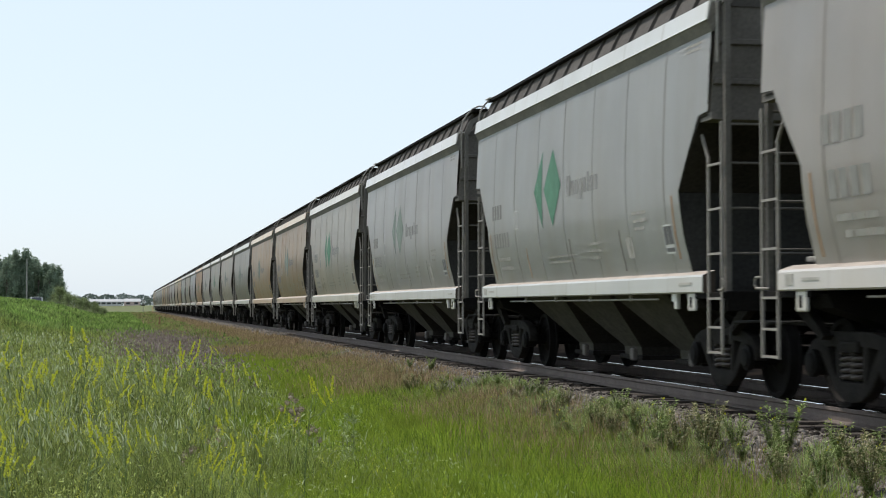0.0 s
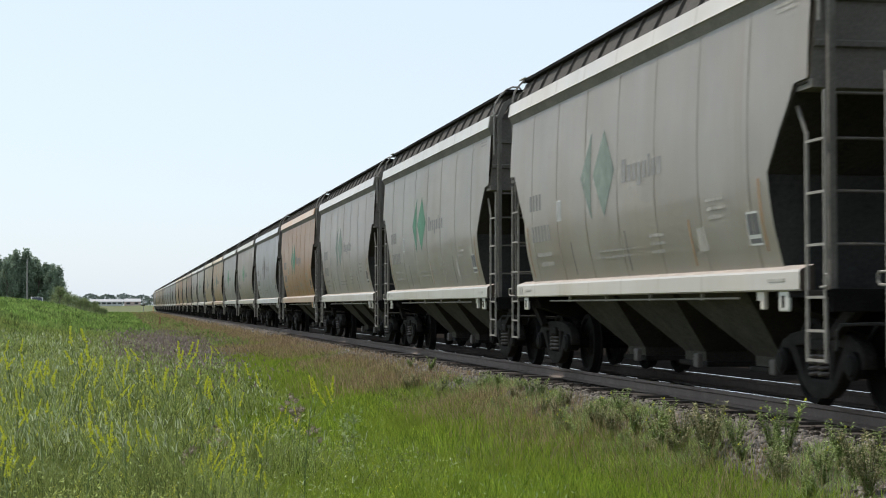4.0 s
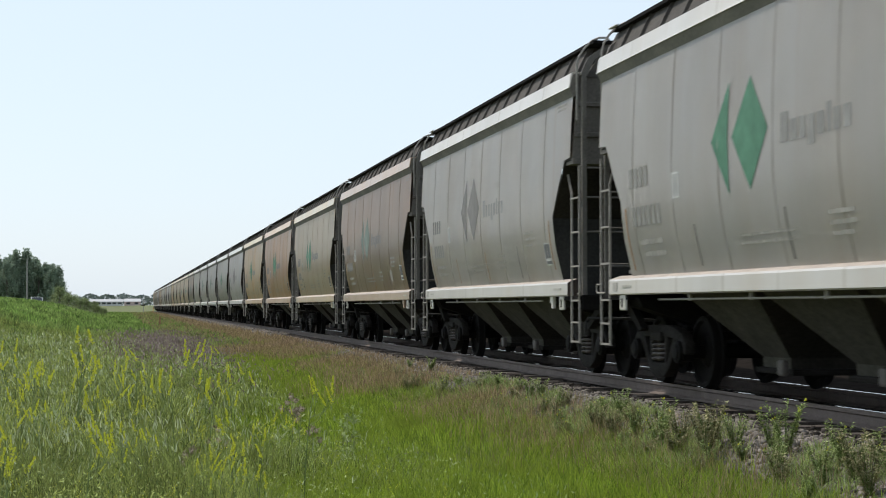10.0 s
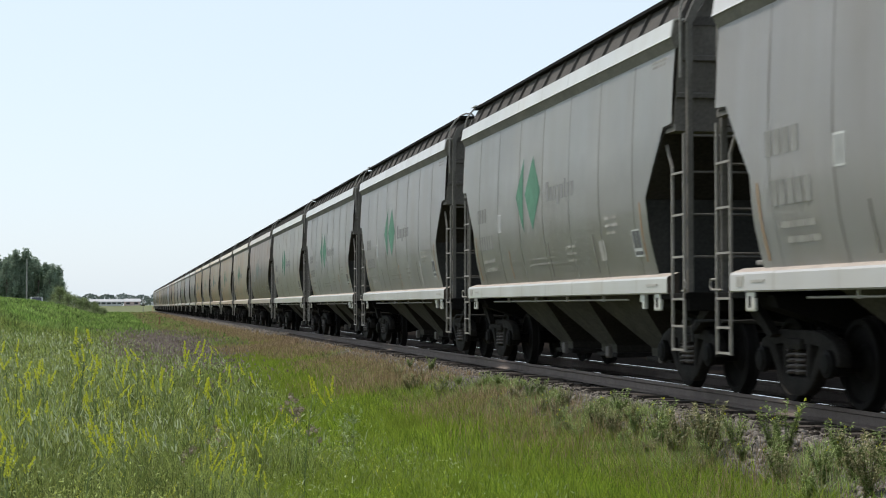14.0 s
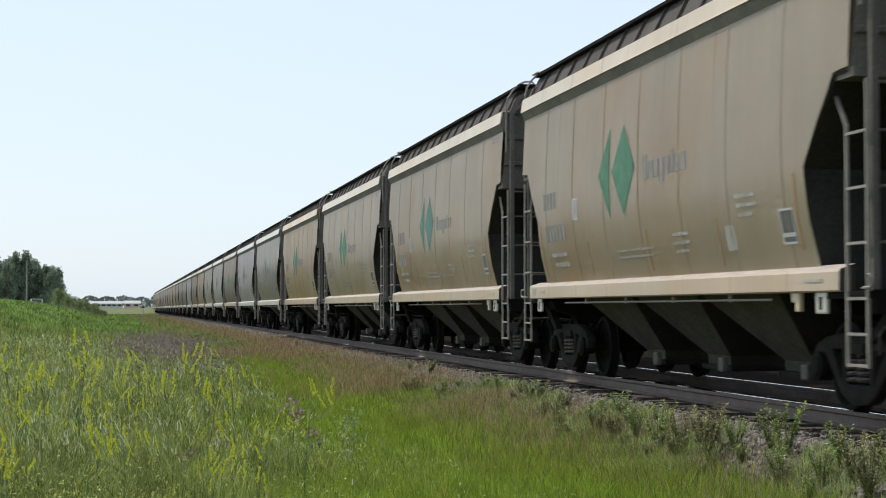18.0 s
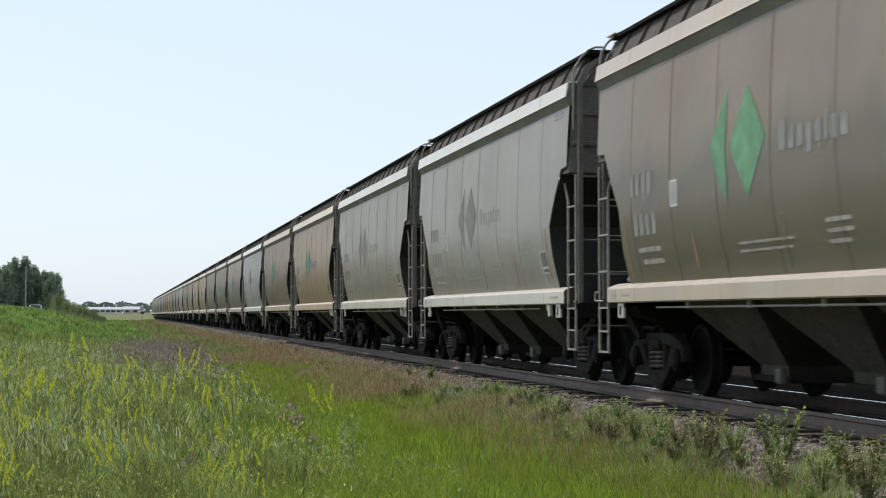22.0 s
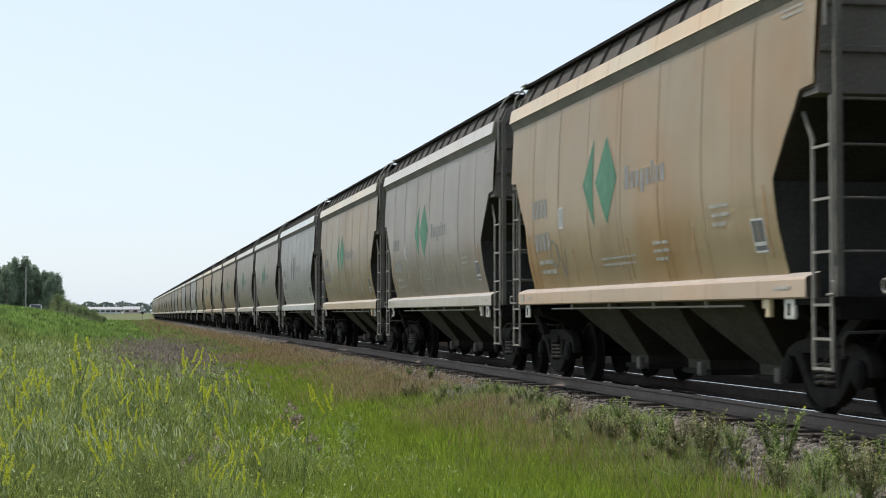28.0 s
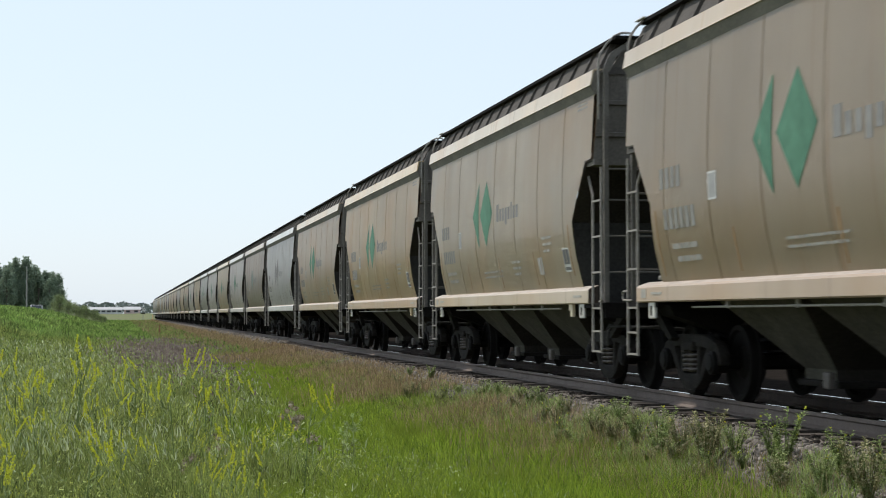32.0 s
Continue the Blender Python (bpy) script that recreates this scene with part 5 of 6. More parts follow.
def mustard(seed, height):
    """A tall wild mustard: stalk, branches, narrow leaves, yellow heads and pods."""
    rnd = random.Random(seed)
    plant = new("mustard_plant")
    bm, bl, bp = B(), B(), B()
    lean = Vector((rnd.uniform(-0.15, 0.08), rnd.uniform(-0.15, 0.1), 0))
    axis = [lean * (t * t) * height + Vector((0, 0, t * height)) for t in (0, 0.25, 0.5, 0.75, 1.0)]
    stem(bm, axis, 0.009, 0.004)
    tips = [axis[-1]]
    for i in range(rnd.randint(3, 5)):
        t = rnd.uniform(0.5, 0.82)
        base = lean * (t * t) * height + Vector((0, 0, t * height))
        a = rnd.uniform(0, 6.28)
        out = Vector((math.cos(a), math.sin(a), 0)) * height * rnd.uniform(0.12, 0.26)
        tip = base + out + Vector((0, 0, height * rnd.uniform(0.10, 0.26)))
        stem(bm, [base, base + out * 0.6 + Vector((0, 0, 0.05)), tip], 0.005, 0.003, 4)
        tips.append(tip)
    for i in range(12):
        t = rnd.uniform(0.1, 0.8)
        base = lean * (t * t) * height + Vector((0, 0, t * height))
        a = rnd.uniform(0, 6.28)
        leaf(bl, base, (math.cos(a), math.sin(a), rnd.uniform(0.2, 0.9)), rnd.uniform(0.05, 0.13) * (1.2 - t), rnd.uniform(0.006, 0.014))
    part("stalk", bm, M_STALK, plant)
    part("leaves", bl, M_STALK, plant)
    for tip in tips:
        bm = B()
        lean_out = Vector((rnd.uniform(-0.3, 0.7), rnd.uniform(-0.4, 0.4), 1)) * rnd.uniform(0.12, 0.18)
        for step in range(10):
            petals(bm, tip + lean_out * (step / 9), 6, 0.007 * (1.25 - step / 13), rnd, 1.1)
        part("flower_head", bm, M_YELLOW, plant, "bright yellow blossom spike")
        for i in range(6):
            leaf(bp, tip - Vector((0, 0, rnd.uniform(0.05, 0.14))), (rnd.uniform(-1, 1), rnd.uniform(-1, 1), 1.2), 0.05, 0.003)
    tagged(part("seed_pod", bp, M_POD, plant), kind="stuff")
    return tagged(plant, "tall wild mustard with yellow flowers swaying in the ditch", "wild flower", "mustard plants beside the track")


SWAY = []


def plant_mustard():
    protos = [mustard(s, h) for s, h in ((1, 1.12), (2, 1.0), (3, 1.22), (4, 0.9), (5, 1.3))]
    # across, along, size
    spots = [(-0.55, 19.0, 1.16), (-0.49, 18.4, 1.10), (0.80, 17.5, 1.02), (0.86, 18.3, 1.0), (1.02, 16.4, 0.82), (-1.04, 17.0, 0.98), (-0.90, 17.6, 0.95),
             (-0.72, 16.2, 0.88), (-0.35, 17.4, 0.85), (0.10, 18.2, 0.88), (-0.9, 15.0, 0.80), (-0.2, 14.4, 0.74), (0.45, 16.0, 0.84), (1.20, 15.4, 0.62),
             (1.50, 15.8, 0.55), (-1.3, 20.5, 1.0), (0.35, 20.5, 0.95), (-0.6, 13.4, 0.72), (0.55, 13.2, 0.52), (0.0, 12.4, 0.6), (-0.75, 11.9, 0.62), (0.62, 17.0, 0.95)]
    rnd = random.Random(11)
    for i in range(14):
        y = 13.2 + 14 * rnd.random() ** 1.2
        x = -0.085 * y - 0.2 + (float(edge_x(y)) + 0.085 * y) * rnd.random()
        spots.append((x, y, rnd.uniform(0.5, 0.85)))
    for i in range(9):
        y = rnd.uniform(9.8, 12.6)
        spots.append((rnd.uniform(-0.08, 0.09) * y, y, rnd.uniform(0.5, 0.72)))
    for i, (x, y, s) in enumerate(spots):
        p = protos[i % 5]
        z = float(ground_z(x, y)) - 0.02
        m = pose(x, y, z, 0, 0, rnd.uniform(0, 360))
        s *= 0.92
        ob = p if i < 5 else copy_thing(p, m)
        ob.scale = (s, s, s)
        ob.matrix_basis = m @ Matrix.Diagonal((s, s, s, 1))
        if i < 24:
            SWAY.append((ob, (x, y, z), rnd.uniform(0, 360), rnd.uniform(0, 6.28), s))


plant_mustard()


def thistle(x, y, height, heads, seed, label, dry=True):
    rnd = random.Random(seed)
    plant = new("thistle")
    bm, bl = B(), B()
    stem(bm, [(0, 0, 0), (0.02, 0, height * 0.5), (0.0, 0.02, height)], 0.009, 0.005)
    tips = [Vector((0, 0.02, height))]
    for i in range(heads - 1):
        a, t = rnd.uniform(0, 6.28), rnd.uniform(0.55, 0.85)
        tip = Vector((math.cos(a) * 0.10, math.sin(a) * 0.10, height * (t + 0.14)))
        stem(bm, [(0.01, 0.0, height * t), tip], 0.005, 0.004, 4)
        tips.append(tip)
    for i in range(26):
        a, t = rnd.uniform(0, 6.28), rnd.uniform(0.05, 0.85)
        leaf(bl, (0.01, 0, height * t), (math.cos(a), math.sin(a), rnd.uniform(-0.1, 0.6)), rnd.uniform(0.07, 0.15), rnd.uniform(0.012, 0.022))
    part("stalk", bm, M_WEED, plant)
    part("leaves", bl, M_WEED, plant, "spiny dark green leaves")
    for tip in tips:
        b = B()
        bmesh.ops.create_icosphere(b, subdivisions=1, radius=0.028 if dry else 0.016, matrix=Matrix.Translation(tip))
        petals(b, tip + Vector((0, 0, 0.022)), 26 if dry else 8, 0.020 if dry else 0.012, rnd, 0.7)
        tagged(part("seed_head", b, M_THISTLE if dry else M_WEED, plant, "brown tufted seed head" if dry else "dark green bud"), kind="stuff")
    plant.matrix_basis = pose(x, y, float(ground_z(x, y)) - 0.02, 0, 0, rnd.uniform(0, 360))
    return tagged(plant, label, "thistle", "thistles in the grass")


thistle(1.78, 18.9, 0.74, 7, 1, "dry brown-headed thistle standing in green grass")
thistle(1.84, 18.5, 0.62, 5, 5, "withered thistle leaning on a taller one")
thistle(1.95, 18.4, 0.42, 4, 2, "shorter withered thistle beside a taller one")
thistle(2.42, 18.6, 0.66, 6, 3, "dark leafy thistle in the short grass", False)
thistle(2.30, 18.2, 0.50, 5, 4, "low dark thistle in the short grass", False)
thistle(2.36, 18.9, 0.56, 5, 6, "dark budding thistle in the short grass", False)
thistle(0.88, 16.6, 0.46, 4, 7, "brown-headed thistle among the tall weeds")
thistle(0.55, 14.4, 0.44, 4, 8, "faded thistle among the tall weeds")


def weed(seed, height, flowers, mat=M_WEED, shoots=15, label="bushy green weed rooted in the ballast edge"):
    """A bushy roadside weed: many leafy shoots, a few with yellow flowers."""
    rnd = random.Random(seed)
    plant = new("weed")
    bm, bl, bf = B(), B(), B()
    for i in range(shoots):
        a = rnd.uniform(0, 6.28)
        h = height * rnd.uniform(0.45, 1.0)
        tip = Vector((math.cos(a) * h * 0.35, math.sin(a) * h * 0.35, h))
        stem(bm, [(0, 0, 0), tip * 0.55 + Vector((0, 0, 0.03)), tip], 0.004, 0.002, 4)
        for j in range(24):
            t = rnd.random() ** 0.7
            b = rnd.uniform(0, 6.28)
            leaf(bl, tip * t, (math.cos(b), math.sin(b), rnd.uniform(0.0, 0.8)), rnd.uniform(0.03, 0.07), rnd.uniform(0.006, 0.013))
        if i < flowers:
            petals(bf, tip + Vector((0, 0, 0.01)), 5, 0.008, rnd, 1.0)
    tagged(part("stalk", bm, M_STALK, plant), kind="stuff")
    tagged(part("leaves", bl, mat, plant), kind="stuff")
    if flowers:
        tagged(part("blossom", bf, M_YELLOW, plant, "small yellow flowers"), kind="stuff")
    return tagged(plant, label, "weed", "weeds along the ballast")


def plant_weeds():
    dull = "dull olive-brown weed drying on the ballast edge"
    protos = [weed(21, 0.40, 1, M_WEED, 22), weed(22, 0.32, 0, M_WEED, 22), weed(23, 0.48, 4, M_WEED, 22), weed(24, 0.26, 1, M_WEED, 22), weed(25, 0.46, 0, M_DRYWEED, 26, dull), weed(26, 0.36, 1, M_DRYWEED, 24, dull)]
    spots = [(5.92, 14.9, 1.15, 2), (5.75, 14.6, 0.9, 1), (5.72, 16.4, 1.15, 4), (5.55, 16.0, 1.1, 4), (5.85, 16.9, 1.0, 5), (5.62, 17.0, 1.0, 4), (5.50, 17.4, 1.0, 0), (5.40, 16.5, 1.0, 5),
             (5.55, 14.2, 0.8, 0), (5.95, 13.7, 0.9, 2), (5.60, 13.3, 1.0, 0), (5.40, 13.7, 0.8, 4), (5.75, 13.0, 1.0, 4), (5.72, 17.9, 1.0, 2), (5.60, 18.5, 1.0, 0), (5.45, 18.9, 0.9, 4),
             (5.85, 19.6, 0.9, 5), (5.95, 20.3, 1.0, 0), (5.7, 20.8, 0.9, 1), (5.5, 19.8, 0.9, 4), (5.8, 22.8, 0.9, 1), (5.9, 24.9, 0.9, 0), (5.6, 24.0, 0.8, 3), (6.0, 27.5, 0.9, 1),
             (6.1, 34.5, 1.0, 1), (5.8, 30.0, 0.8, 3), (5.3, 18.0, 0.8, 1), (5.25, 16.9, 0.8, 5), (5.1, 20.0, 0.8, 1), (5.5, 21.7, 0.8, 4), (5.35, 13.0, 0.8, 1), (6.0, 18.7, 0.8, 3),
             (5.98, 15.4, 0.9, 2), (5.66, 15.3, 0.8, 3), (6.05, 13.2, 0.8, 4), (5.2, 15.2, 0.7, 5), (5.9, 12.6, 1.0, 2), (5.6, 12.4, 1.0, 4)]
    rnd = random.Random(3)
    for i in range(34):
        y = 15.5 + 26 * rnd.random() ** 1.3
        spots.append((rnd.uniform(5.0, 6.05), y, rnd.uniform(0.5, 0.9), rnd.randrange(6)))
    seen = set()
    for x, y, s, k in spots:
        m = pose(x, y, float(ground_z(x, y)) - 0.02, 0, 0, rnd.uniform(0, 360))
        ob = protos[k] if k not in seen else copy_thing(protos[k], m)
        seen.add(k)
        ob.scale = (s, s, s)
        ob.matrix_basis = m @ Matrix.Diagonal((s, s, s, 1))


plant_weeds()


# ---------------- trees and far things ----------------
M_BARK = material("bark", (0.13, 0.11, 0.09), 0.9, 0.0, 0.4, 3, 0.5, 20)
# distance haze is put into these two leaf colours, paler and bluer
M_LEAF = leaf_material("tree_leaf", (0.17, 0.235, 0.175), (0.36, 0.44, 0.31), None, 0.3, 0.45, 0.6, 0.5, 0.7)
M_FARLEAF = leaf_material("far_tree_leaf", (0.10, 0.13, 0.12), (0.17, 0.205, 0.185), None, 0.3, 0.3, 0.6, 0.5, 0.8)
M_BUSH = leaf_material("bush_leaf", (0.14, 0.19, 0.08), (0.33, 0.39, 0.19), None, 0.3, 0.4, 0.6, 0.8, 0.6)
M_POLE = material("weathered_pole", (0.31, 0.295, 0.27), 0.9, 0.0, 0.3, 4, 0.2, 30)


def tree(seed, height, spread_, mat, name="tree", label="dark green poplar in a windbreak", narrow=1.0, leaves=3600, cat="tree"):
    """Trunk, limbs, and a crown of leaf clumps with gaps."""
    rnd = random.Random(seed)
    g = np.random.default_rng(seed)
    ob = new(name)
    bm = B()
    stem(bm, [(0, 0, -0.3), (0.05, 0, height * 0.3), (0.0, 0.1, height * 0.6), (0.1, 0, height * 0.92)], height * 0.02, 0.02, 7)
    centres = []
    for i in range(18):
        t = rnd.uniform(0.18, 0.95)
        a = rnd.uniform(0, 6.28)
        reach = spread_ * (1.15 - t * (0.8 if cat == "bush" else 0.95)) * rnd.uniform(0.5, 1.0)
        tip = Vector((math.cos(a) * reach, math.sin(a) * reach, height * min(1.0, t + 0.10 * narrow)))
        stem(bm, [(0, 0, height * t * 0.8), tip], height * 0.006, 0.01, 4)
        centres.append(tip)
    centres += [Vector((0, 0, height * 0.97))] * (1 if cat == "bush" else 2) + ([] if cat == "bush" else [Vector((0, 0, height * 1.06))])
    part("trunk", bm, M_BARK, ob)
    c = np.array([tuple(v) for v in centres])
    pick = g.integers(0, len(c), leaves)
    p = c[pick] + np.clip(g.normal(0, 1, (leaves, 3)), -1.7, 1.7) * np.array([0.055, 0.055, 0.085]) * height * narrow * (1.0 if cat == "bush" else 1.3 - 0.75 * c[pick][:, 2:3] / height)
    p[:, 2] = np.maximum(p[:, 2], 0.05 * height)
    size = g.uniform(0.08, 0.20, leaves) * (height / 9) ** 0.5
    u, v = g.normal(0, 1, (leaves, 3)), g.normal(0, 1, (leaves, 3))
    u /= np.linalg.norm(u, axis=1)[:, None]
    v -= (u * v).sum(1)[:, None] * u
    v /= np.linalg.norm(v, axis=1)[:, None]
    q = np.stack([p - u * size[:, None], p + v * size[:, None] * 0.7, p + u * size[:, None], p - v * size[:, None] * 0.7], 1)
    crown = mesh_from("crown", q.reshape(-1, 3), np.arange(leaves * 4), np.full(leaves, 4), mat, "", "")
    crown.parent = ob
    del crown["kind"]
    return tagged(ob, label, cat, "windbreak trees" if cat == "tree" else "roadside bushes")


def plant_trees():
    protos = [tree(31, 9.0, 2.3, M_LEAF), tree(32, 8.2, 2.0, M_LEAF), tree(33, 9.8, 2.1, M_LEAF), tree(34, 7.4, 2.2, M_LEAF)]
    rnd = random.Random(9)
    spots = []
    for i in range(128):
        x = -14.5 - 34 * rnd.random()
        spots.append((x, 325 + rnd.uniform(-6, 30), rnd.uniform(0.92, 1.07) * (0.92 if x > -17 else 1.0)))
    spots += [(-13.4, 326, 0.84), (-12.0, 327, 0.66), (-12.7, 330, 0.82), (-13.9, 322, 0.92), (-33, 322, 1.05), (-36, 324, 1.06), (-34.5, 326, 1.08), (-31.5, 321, 1.02), (-14.6, 331, 0.9), (-16.0, 324, 0.98), (-18.5, 323, 1.0), (-21, 324, 0.97), (-24, 322, 1.0), (-27, 323, 0.98), (-30, 324, 1.0)]
    used = set()
    for i, (x, y, s) in enumerate(spots):
        k = i % 4
        m = pose(x, y, float(ground_z(x, y)), 0, 0, rnd.uniform(0, 360))
        ob = protos[k] if k not in used else copy_thing(protos[k], m)
        used.add(k)
        ob.matrix_basis = m @ Matrix.Diagonal((s, s, s, 1))
    bushes = [tree(41, 2.6, 1.3, M_BUSH, "bush", "rounded green roadside bush", 1.7, 1500, "bush"), tree(42, 2.0, 1.3, M_BUSH, "bush", "low green roadside bush", 1.8, 1300, "bush")]
    spots = [(-9.9, 262, 1.0), (-9.1, 270, 0.9), (-8.4, 258, 0.7), (-7.6, 266, 0.8), (-6.6, 275, 0.8), (-5.7, 270, 0.75), (-4.8, 268, 0.7), (-4.0, 273, 0.6), (-3.4, 271, 0.45), (-11.0, 275, 1.05),
             (-6.9, 262, 0.65), (-10.4, 268, 0.9), (-8.8, 264, 0.8), (-7.1, 271, 0.75), (-6.1, 265, 0.7), (-5.2, 275, 0.7), (-4.4, 266, 0.55), (-9.5, 276, 0.9), (-8.0, 274, 0.8)]
    used = set()
    for i, (x, y, s) in enumerate(spots):
        k = i % 2
        m = pose(x, y, float(ground_z(x, y)) - 0.1, 0, 0, rnd.uniform(0, 360))
        ob = bushes[k] if k not in used else copy_thing(bushes[k], m)
        used.add(k)
        ob.matrix_basis = m @ Matrix.Diagonal((s, s, s, 1))


plant_trees()


def far_woods():
    """A low band of distant trees, leaf clump by leaf clump."""
    g = np.random.default_rng(77)
    n = 9000
    x = g.uniform(-420, 300, n)
    y = 1450 + g.uniform(-40, 60, n)
    top = 5.5 + 4.0 * patch(x, y * 0, 0.05, 3) + 3.0 * patch(x, y * 0, 0.21, 1)
    z = g.random(n) ** 0.6 * top
    size = g.uniform(0.8, 1.9, n)
    p = np.stack([x, y, z + 1.8], -1)
    u, v = g.normal(0, 1, (n, 3)), g.normal(0, 1, (n, 3))
    u /= np.linalg.norm(u, axis=1)[:, None]
    v /= np.linalg.norm(v, axis=1)[:, None]
    q = np.stack([p - u * size[:, None], p + v * size[:, None], p + u * size[:, None], p - v * size[:, None]], 1)
    mesh_from("far_woods", q.reshape(-1, 3), np.arange(n * 4), np.full(n, 4), M_FARLEAF, "low line of dark trees on the horizon", "trees")


far_woods()


def utility_pole():
    x, y = -17.8, 330.0
    z = float(ground_z(x, y))
    pole = new("utility_pole")
    bm = B()
    stem(bm, [(0, 0, -0.5), (0, 0, 9.8)], 0.15, 0.10, 10)
    part("pole", bm, M_POLE, pole)
    bm = B()
    rod(bm, (0, 0, 9.75), (0, 0, 9.95), 0.06)
    part("insulator", bm, M_RAILING, pole)
    pole.matrix_basis = pose(x, y - 12, z)
    return tagged(pole, "weathered grey wooden utility pole before dark trees", "utility pole")


utility_pole()
M_WHITE = material("white_paint", (0.55, 0.55, 0.54), 0.5, 0.0, 0.12, 2)
M_GLASS = material("dark_glass", (0.03, 0.035, 0.04), 0.1, 0.0, 0.2, 2)
M_TYRE = material("tyre_rubber", (0.03, 0.03, 0.03), 0.85, 0.0, 0.3, 8)
M_GREYROOF = material("metal_roof", (0.42, 0.42, 0.43), 0.5, 0.2, 0.15, 0.5)
M_PINKWALL = material("pinkish_siding", (0.50, 0.38, 0.36), 0.7, 0.0, 0.15, 0.5)
M_POST = material("rusty_marker", (0.22, 0.10, 0.06), 0.8, 0.0, 0.4, 6)
M_ORANGE = material("orange_paint", (0.65, 0.17, 0.04), 0.6, 0.0, 0.2, 4)


def parked_van():
    x, y = -14.15, 280.0
    z = float(ground_z(x, y)) + 0.1
    van = new("van")
    bm = B()
    prism(bm, [(-2.3, 0.35), (-2.35, 0.9), (-1.7, 1.05), (-1.1, 1.72), (2.0, 1.76), (2.3, 1.1), (2.32, 0.4)], -0.92, 0.92, "x")
    bmesh.ops.bevel(bm, geom=list(bm.edges), offset=0.06, segments=2, affect="EDGES")
    part("body", bm, M_WHITE, van)
    bm = B()
    prism(bm, [(-1.68, 1.09), (-1.15, 1.66), (-1.17, 1.69), (-1.71, 1.10)], -0.78, 0.78, "x")
    part("windscreen", bm, M_GLASS, van, "dark windscreen")
    for s in (-1, 1):
        bm = B()
        box(bm, min(s * 0.915, s * 0.93), max(s * 0.915, s * 0.93), -1.0, 1.9, 1.12, 1.58, 0.004)
        part("side_window", bm, M_GLASS, van)
        bm = B()
        box(bm, s * 0.72 - 0.14, s * 0.72 + 0.14, -2.37, -2.30, 0.70, 0.86, 0.01)
        part("headlight", bm, M_RAILING, van)
        for yy in (-1.5, 1.5):
            bm = B()
            lathe(bm, [(s * 0.76, 0.25), (s * 0.76, 0.34), (s * 0.95, 0.34), (s * 0.95, 0.25)], 18, (0, yy, 0.34))
            wheel = part("wheel", bm, M_TYRE, van)
            bm = B()
            lathe(bm, [(s * 0.945, 0.20), (s * 0.96, 0.18), (s * 0.96, 0.02)], 14, (0, yy, 0.34))
            part("rim", bm, M_RAILING, wheel)
    van.matrix_basis = pose(x, y, z - 0.1, 0, 0, 4)
    return tagged(van, "white van parked on the road bank by trees", "van")


parked_van()


def long_shed(x, y, length, depth, wall, roof, mat_wall, mat_roof, windows, label, turn=0):
    shed = new("shed")
    bm = B()
    box(bm, -length / 2, length / 2, -depth / 2, depth / 2, -0.5, wall)
    part("wall", bm, mat_wall, shed)
    bm = B()
    prism(bm, [(-depth / 2 - 0.4, wall), (0, roof), (depth / 2 + 0.4, wall), (depth / 2 + 0.4, wall - 0.15), (-depth / 2 - 0.4, wall - 0.15)], -length / 2 - 0.4, length / 2 + 0.4, "x")
    part("roof", bm, mat_roof, shed)
    for i in range(windows):
        cx = -length / 2 + length * (i + 0.5) / windows
        bm = B()
        box(bm, cx - 1.3, cx + 1.3, -depth / 2 - 0.08, -depth / 2 + 0.1, 0.7, wall - 0.6)
        win = part("window", bm, M_GLASS, shed)
        bm = B()
        box(bm, cx - 1.45, cx + 1.45, -depth / 2 - 0.16, -depth / 2 - 0.02, 0.72, 0.9)
        part("sill", bm, M_WHITE, win)
    shed.matrix_basis = pose(x, y, float(ground_z(x, y)), 0, 0, turn)
    return tagged(shed, label, "building", "farm buildings on the horizon")


long_shed(-13.7, 1180, 21.0, 10, 2.6, 4.2, M_WHITE, M_GREYROOF, 6, "long low white shed with dark windows")
long_shed(3.5, 1200, 11.0, 9, 2.8, 4.8, M_PINKWALL, M_GREYROOF, 2, "small pinkish house with a grey roof")
long_shed(-36.0, 1230, 12.0, 9, 2.6, 4.0, M_WHITE, M_GREYROOF, 3, "low white shed partly behind bushes")


def marker(x, y, height, mat, label):
    post = new("marker_post")
    bm = B()
    box(bm, -0.05, 0.05, -0.03, 0.03, -0.2, height, 0.01)
    part("post", bm, mat, post)
    bm = B()
    box(bm, -0.06, 0.06, -0.04, 0.04, height, height + 0.12, 0.01)
    part("cap", bm, mat, post)
    post.matrix_basis = pose(x, y, float(ground_z(x, y)))
    return tagged(post, label, "marker post")


marker(2.75, 148, 0.85, M_POST, "thin rusty marker post in the meadow grass")
marker(6.0, 408, 1.2, M_ORANGE, "orange marker post beside the distant rails")


def crossing_sign(x, y):
    sign = new("crossing_sign")
    bm = B()
    rod(bm, (0, 0, -0.3), (0, 0, 3.1), 0.08, 8)
    part("post", bm, M_POLE, sign)
    for a in (45, -45):
        bm = B()
        box(bm, -0.6, 0.6, -0.02, 0.02, -0.11, 0.11)
        ob = part("board", bm, M_WHITE, sign)
        ob.matrix_basis = pose(0, -0.1 if a > 0 else -0.14, 2.7, 0, a, 0)
    bm = B()
    box(bm, -0.5, 0.5, -0.15, 0.0, 1.75, 2.05, 0.03)
    part("lamp_bar", bm, M_DARK, sign)
    sign.matrix_basis = pose(x, y, float(ground_z(x, y)))
    return tagged(sign, "grey post with crossed white level-crossing boards", "crossing sign")


crossing_sign(3.7, 405)


# ---------------- what moves ----------------
def travelled(t):
    """Cars' lengths that the train has gone by t seconds: it gathers a little speed."""
    return -0.02318 + 1.550186 * t + 0.00105343 * t * t


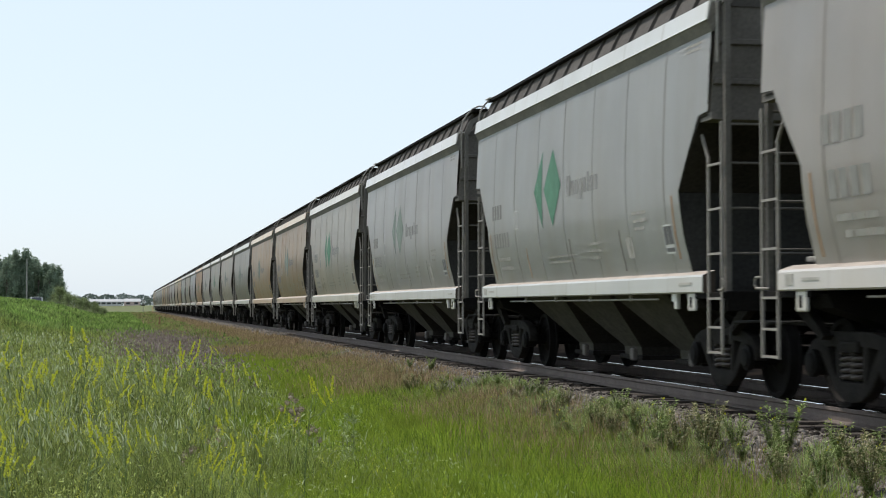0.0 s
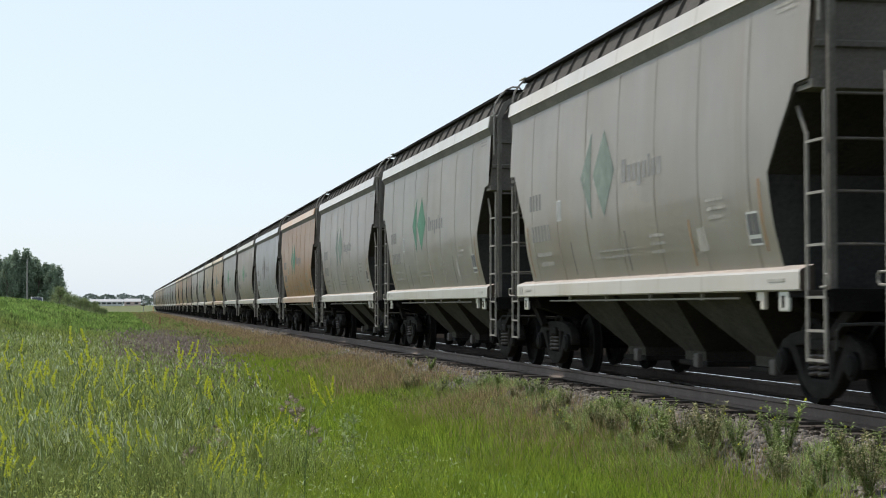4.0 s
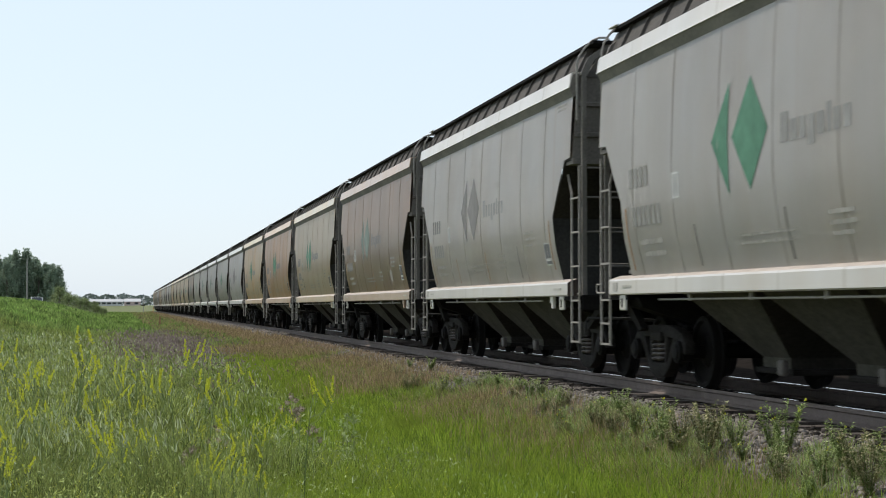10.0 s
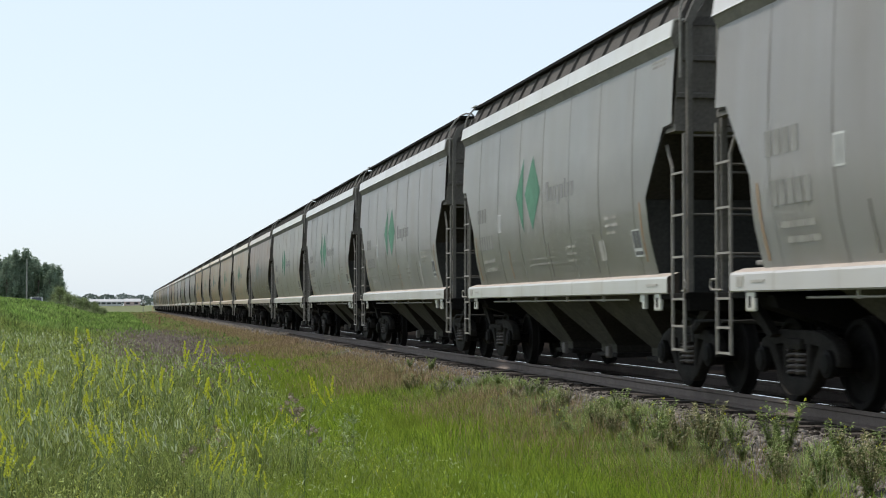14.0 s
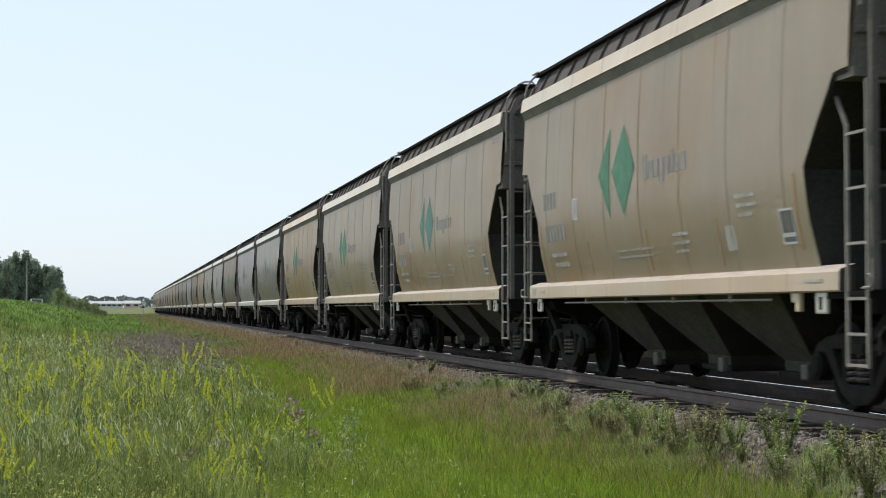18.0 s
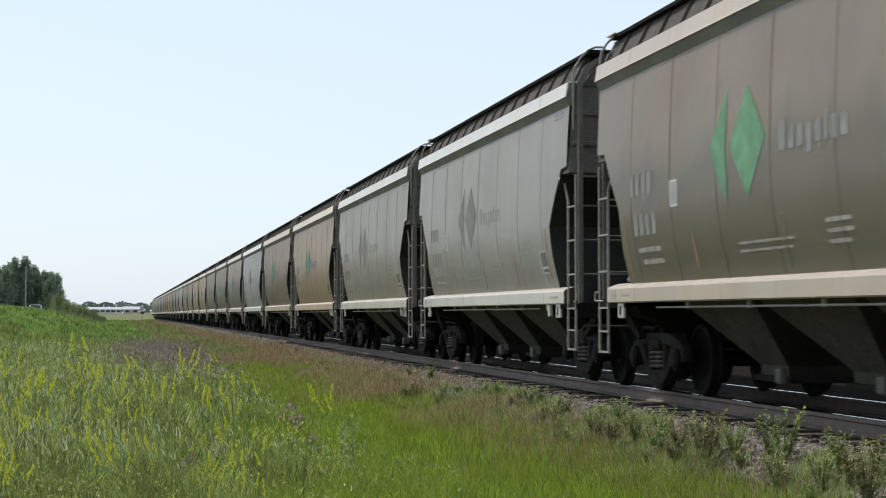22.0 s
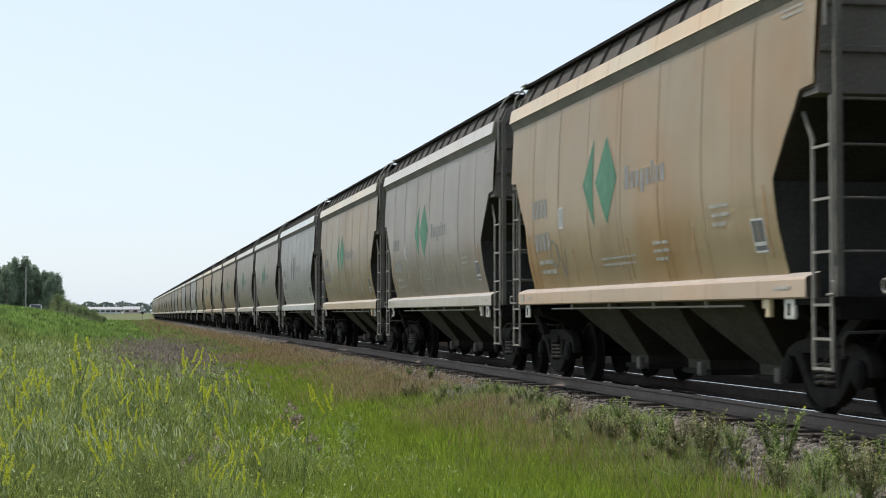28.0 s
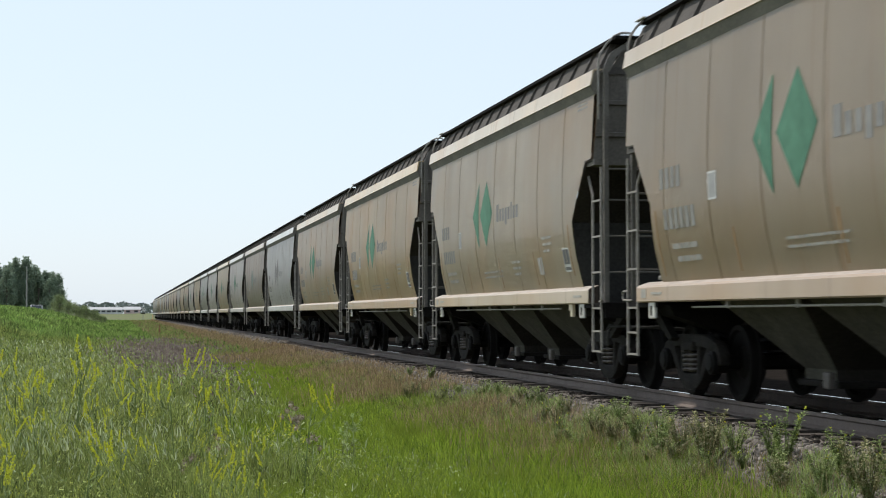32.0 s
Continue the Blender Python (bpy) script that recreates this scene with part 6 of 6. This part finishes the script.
# slack in the couplers and small differences in length: car, shift in car lengths
SLACK = [(-1, -0.01), (1, -0.018), (2, -0.001), (4, -0.011), (8, 0.010), (10, 0.015), (12, 0.015), (13, 0.019), (15, 0.001), (16, 0.013), (18, -0.003),
         (19, 0.005), (21, 0.0), (23, -0.02), (24, -0.004), (29, -0.033), (31, -0.033), (32, -0.022), (34, 0.015), (35, 0.022), (37, 0.021), (38, 0.012),
         (40, 0.003), (45, 0.006), (47, -0.02), (48, 0.01), (50, -0.004), (51, 0.002), (60, 0.0)]


def car_pose(n, t):
    d = PITCH * (2.187 + (n - 1) - 0.4195 - travelled(t) + float(np.interp(n, *zip(*SLACK)))) - 1.178
    x, y, turn = along(d)
    return pose(x, y, 0, 0, 0, turn)


def motions():
    seconds = [float(i) for i in range(33)]
    for n, car in CARS:
        walk(car, [(t, car_pose(n, t)) for t in seconds])
    # tall flowers nod in the wind
    for i, (ob, at, turn, phase, s) in enumerate(SWAY):
        size = ob.scale.copy()
        rows = []
        for k in range(65):
            t = k * 0.5
            a = 2.4 * math.sin(2.1 * t + phase) + 1.3 * math.sin(3.7 * t + 2 * phase)
            b = 1.8 * math.sin(1.7 * t + 1.3 * phase)
            rows.append((t, Matrix.Translation(at) @ pose(0, 0, 0, a - 2, b - 1, 0) @ pose(0, 0, 0, 0, 0, turn)))
        walk(ob, rows)
        ob.scale = size
    # every wheelset rolls alike: key one at each end of a truck, and let the others share its action
    lead = {}
    for n, car in CARS:
        for o in car.children_recursive:
            if o.name.split(".")[0] != "wheelset":
                continue
            front = o.location.y > 0
            if front not in lead:
                y = o.location.y
                rows = []
                for i in range(961):
                    t = i / 30
                    a = math.degrees(PITCH * travelled(t) / WHEEL_R) * 0.91
                    rows.append((t, pose(0, y, WHEEL_R, a % 360)))
                walk(o, rows)
                lead[front] = o
            else:
                src = lead[front].animation_data
                o.rotation_mode = "QUATERNION"
                o.animation_data_create()
                o.animation_data.action = src.action
                o.animation_data.action_slot = src.action_slot


motions()
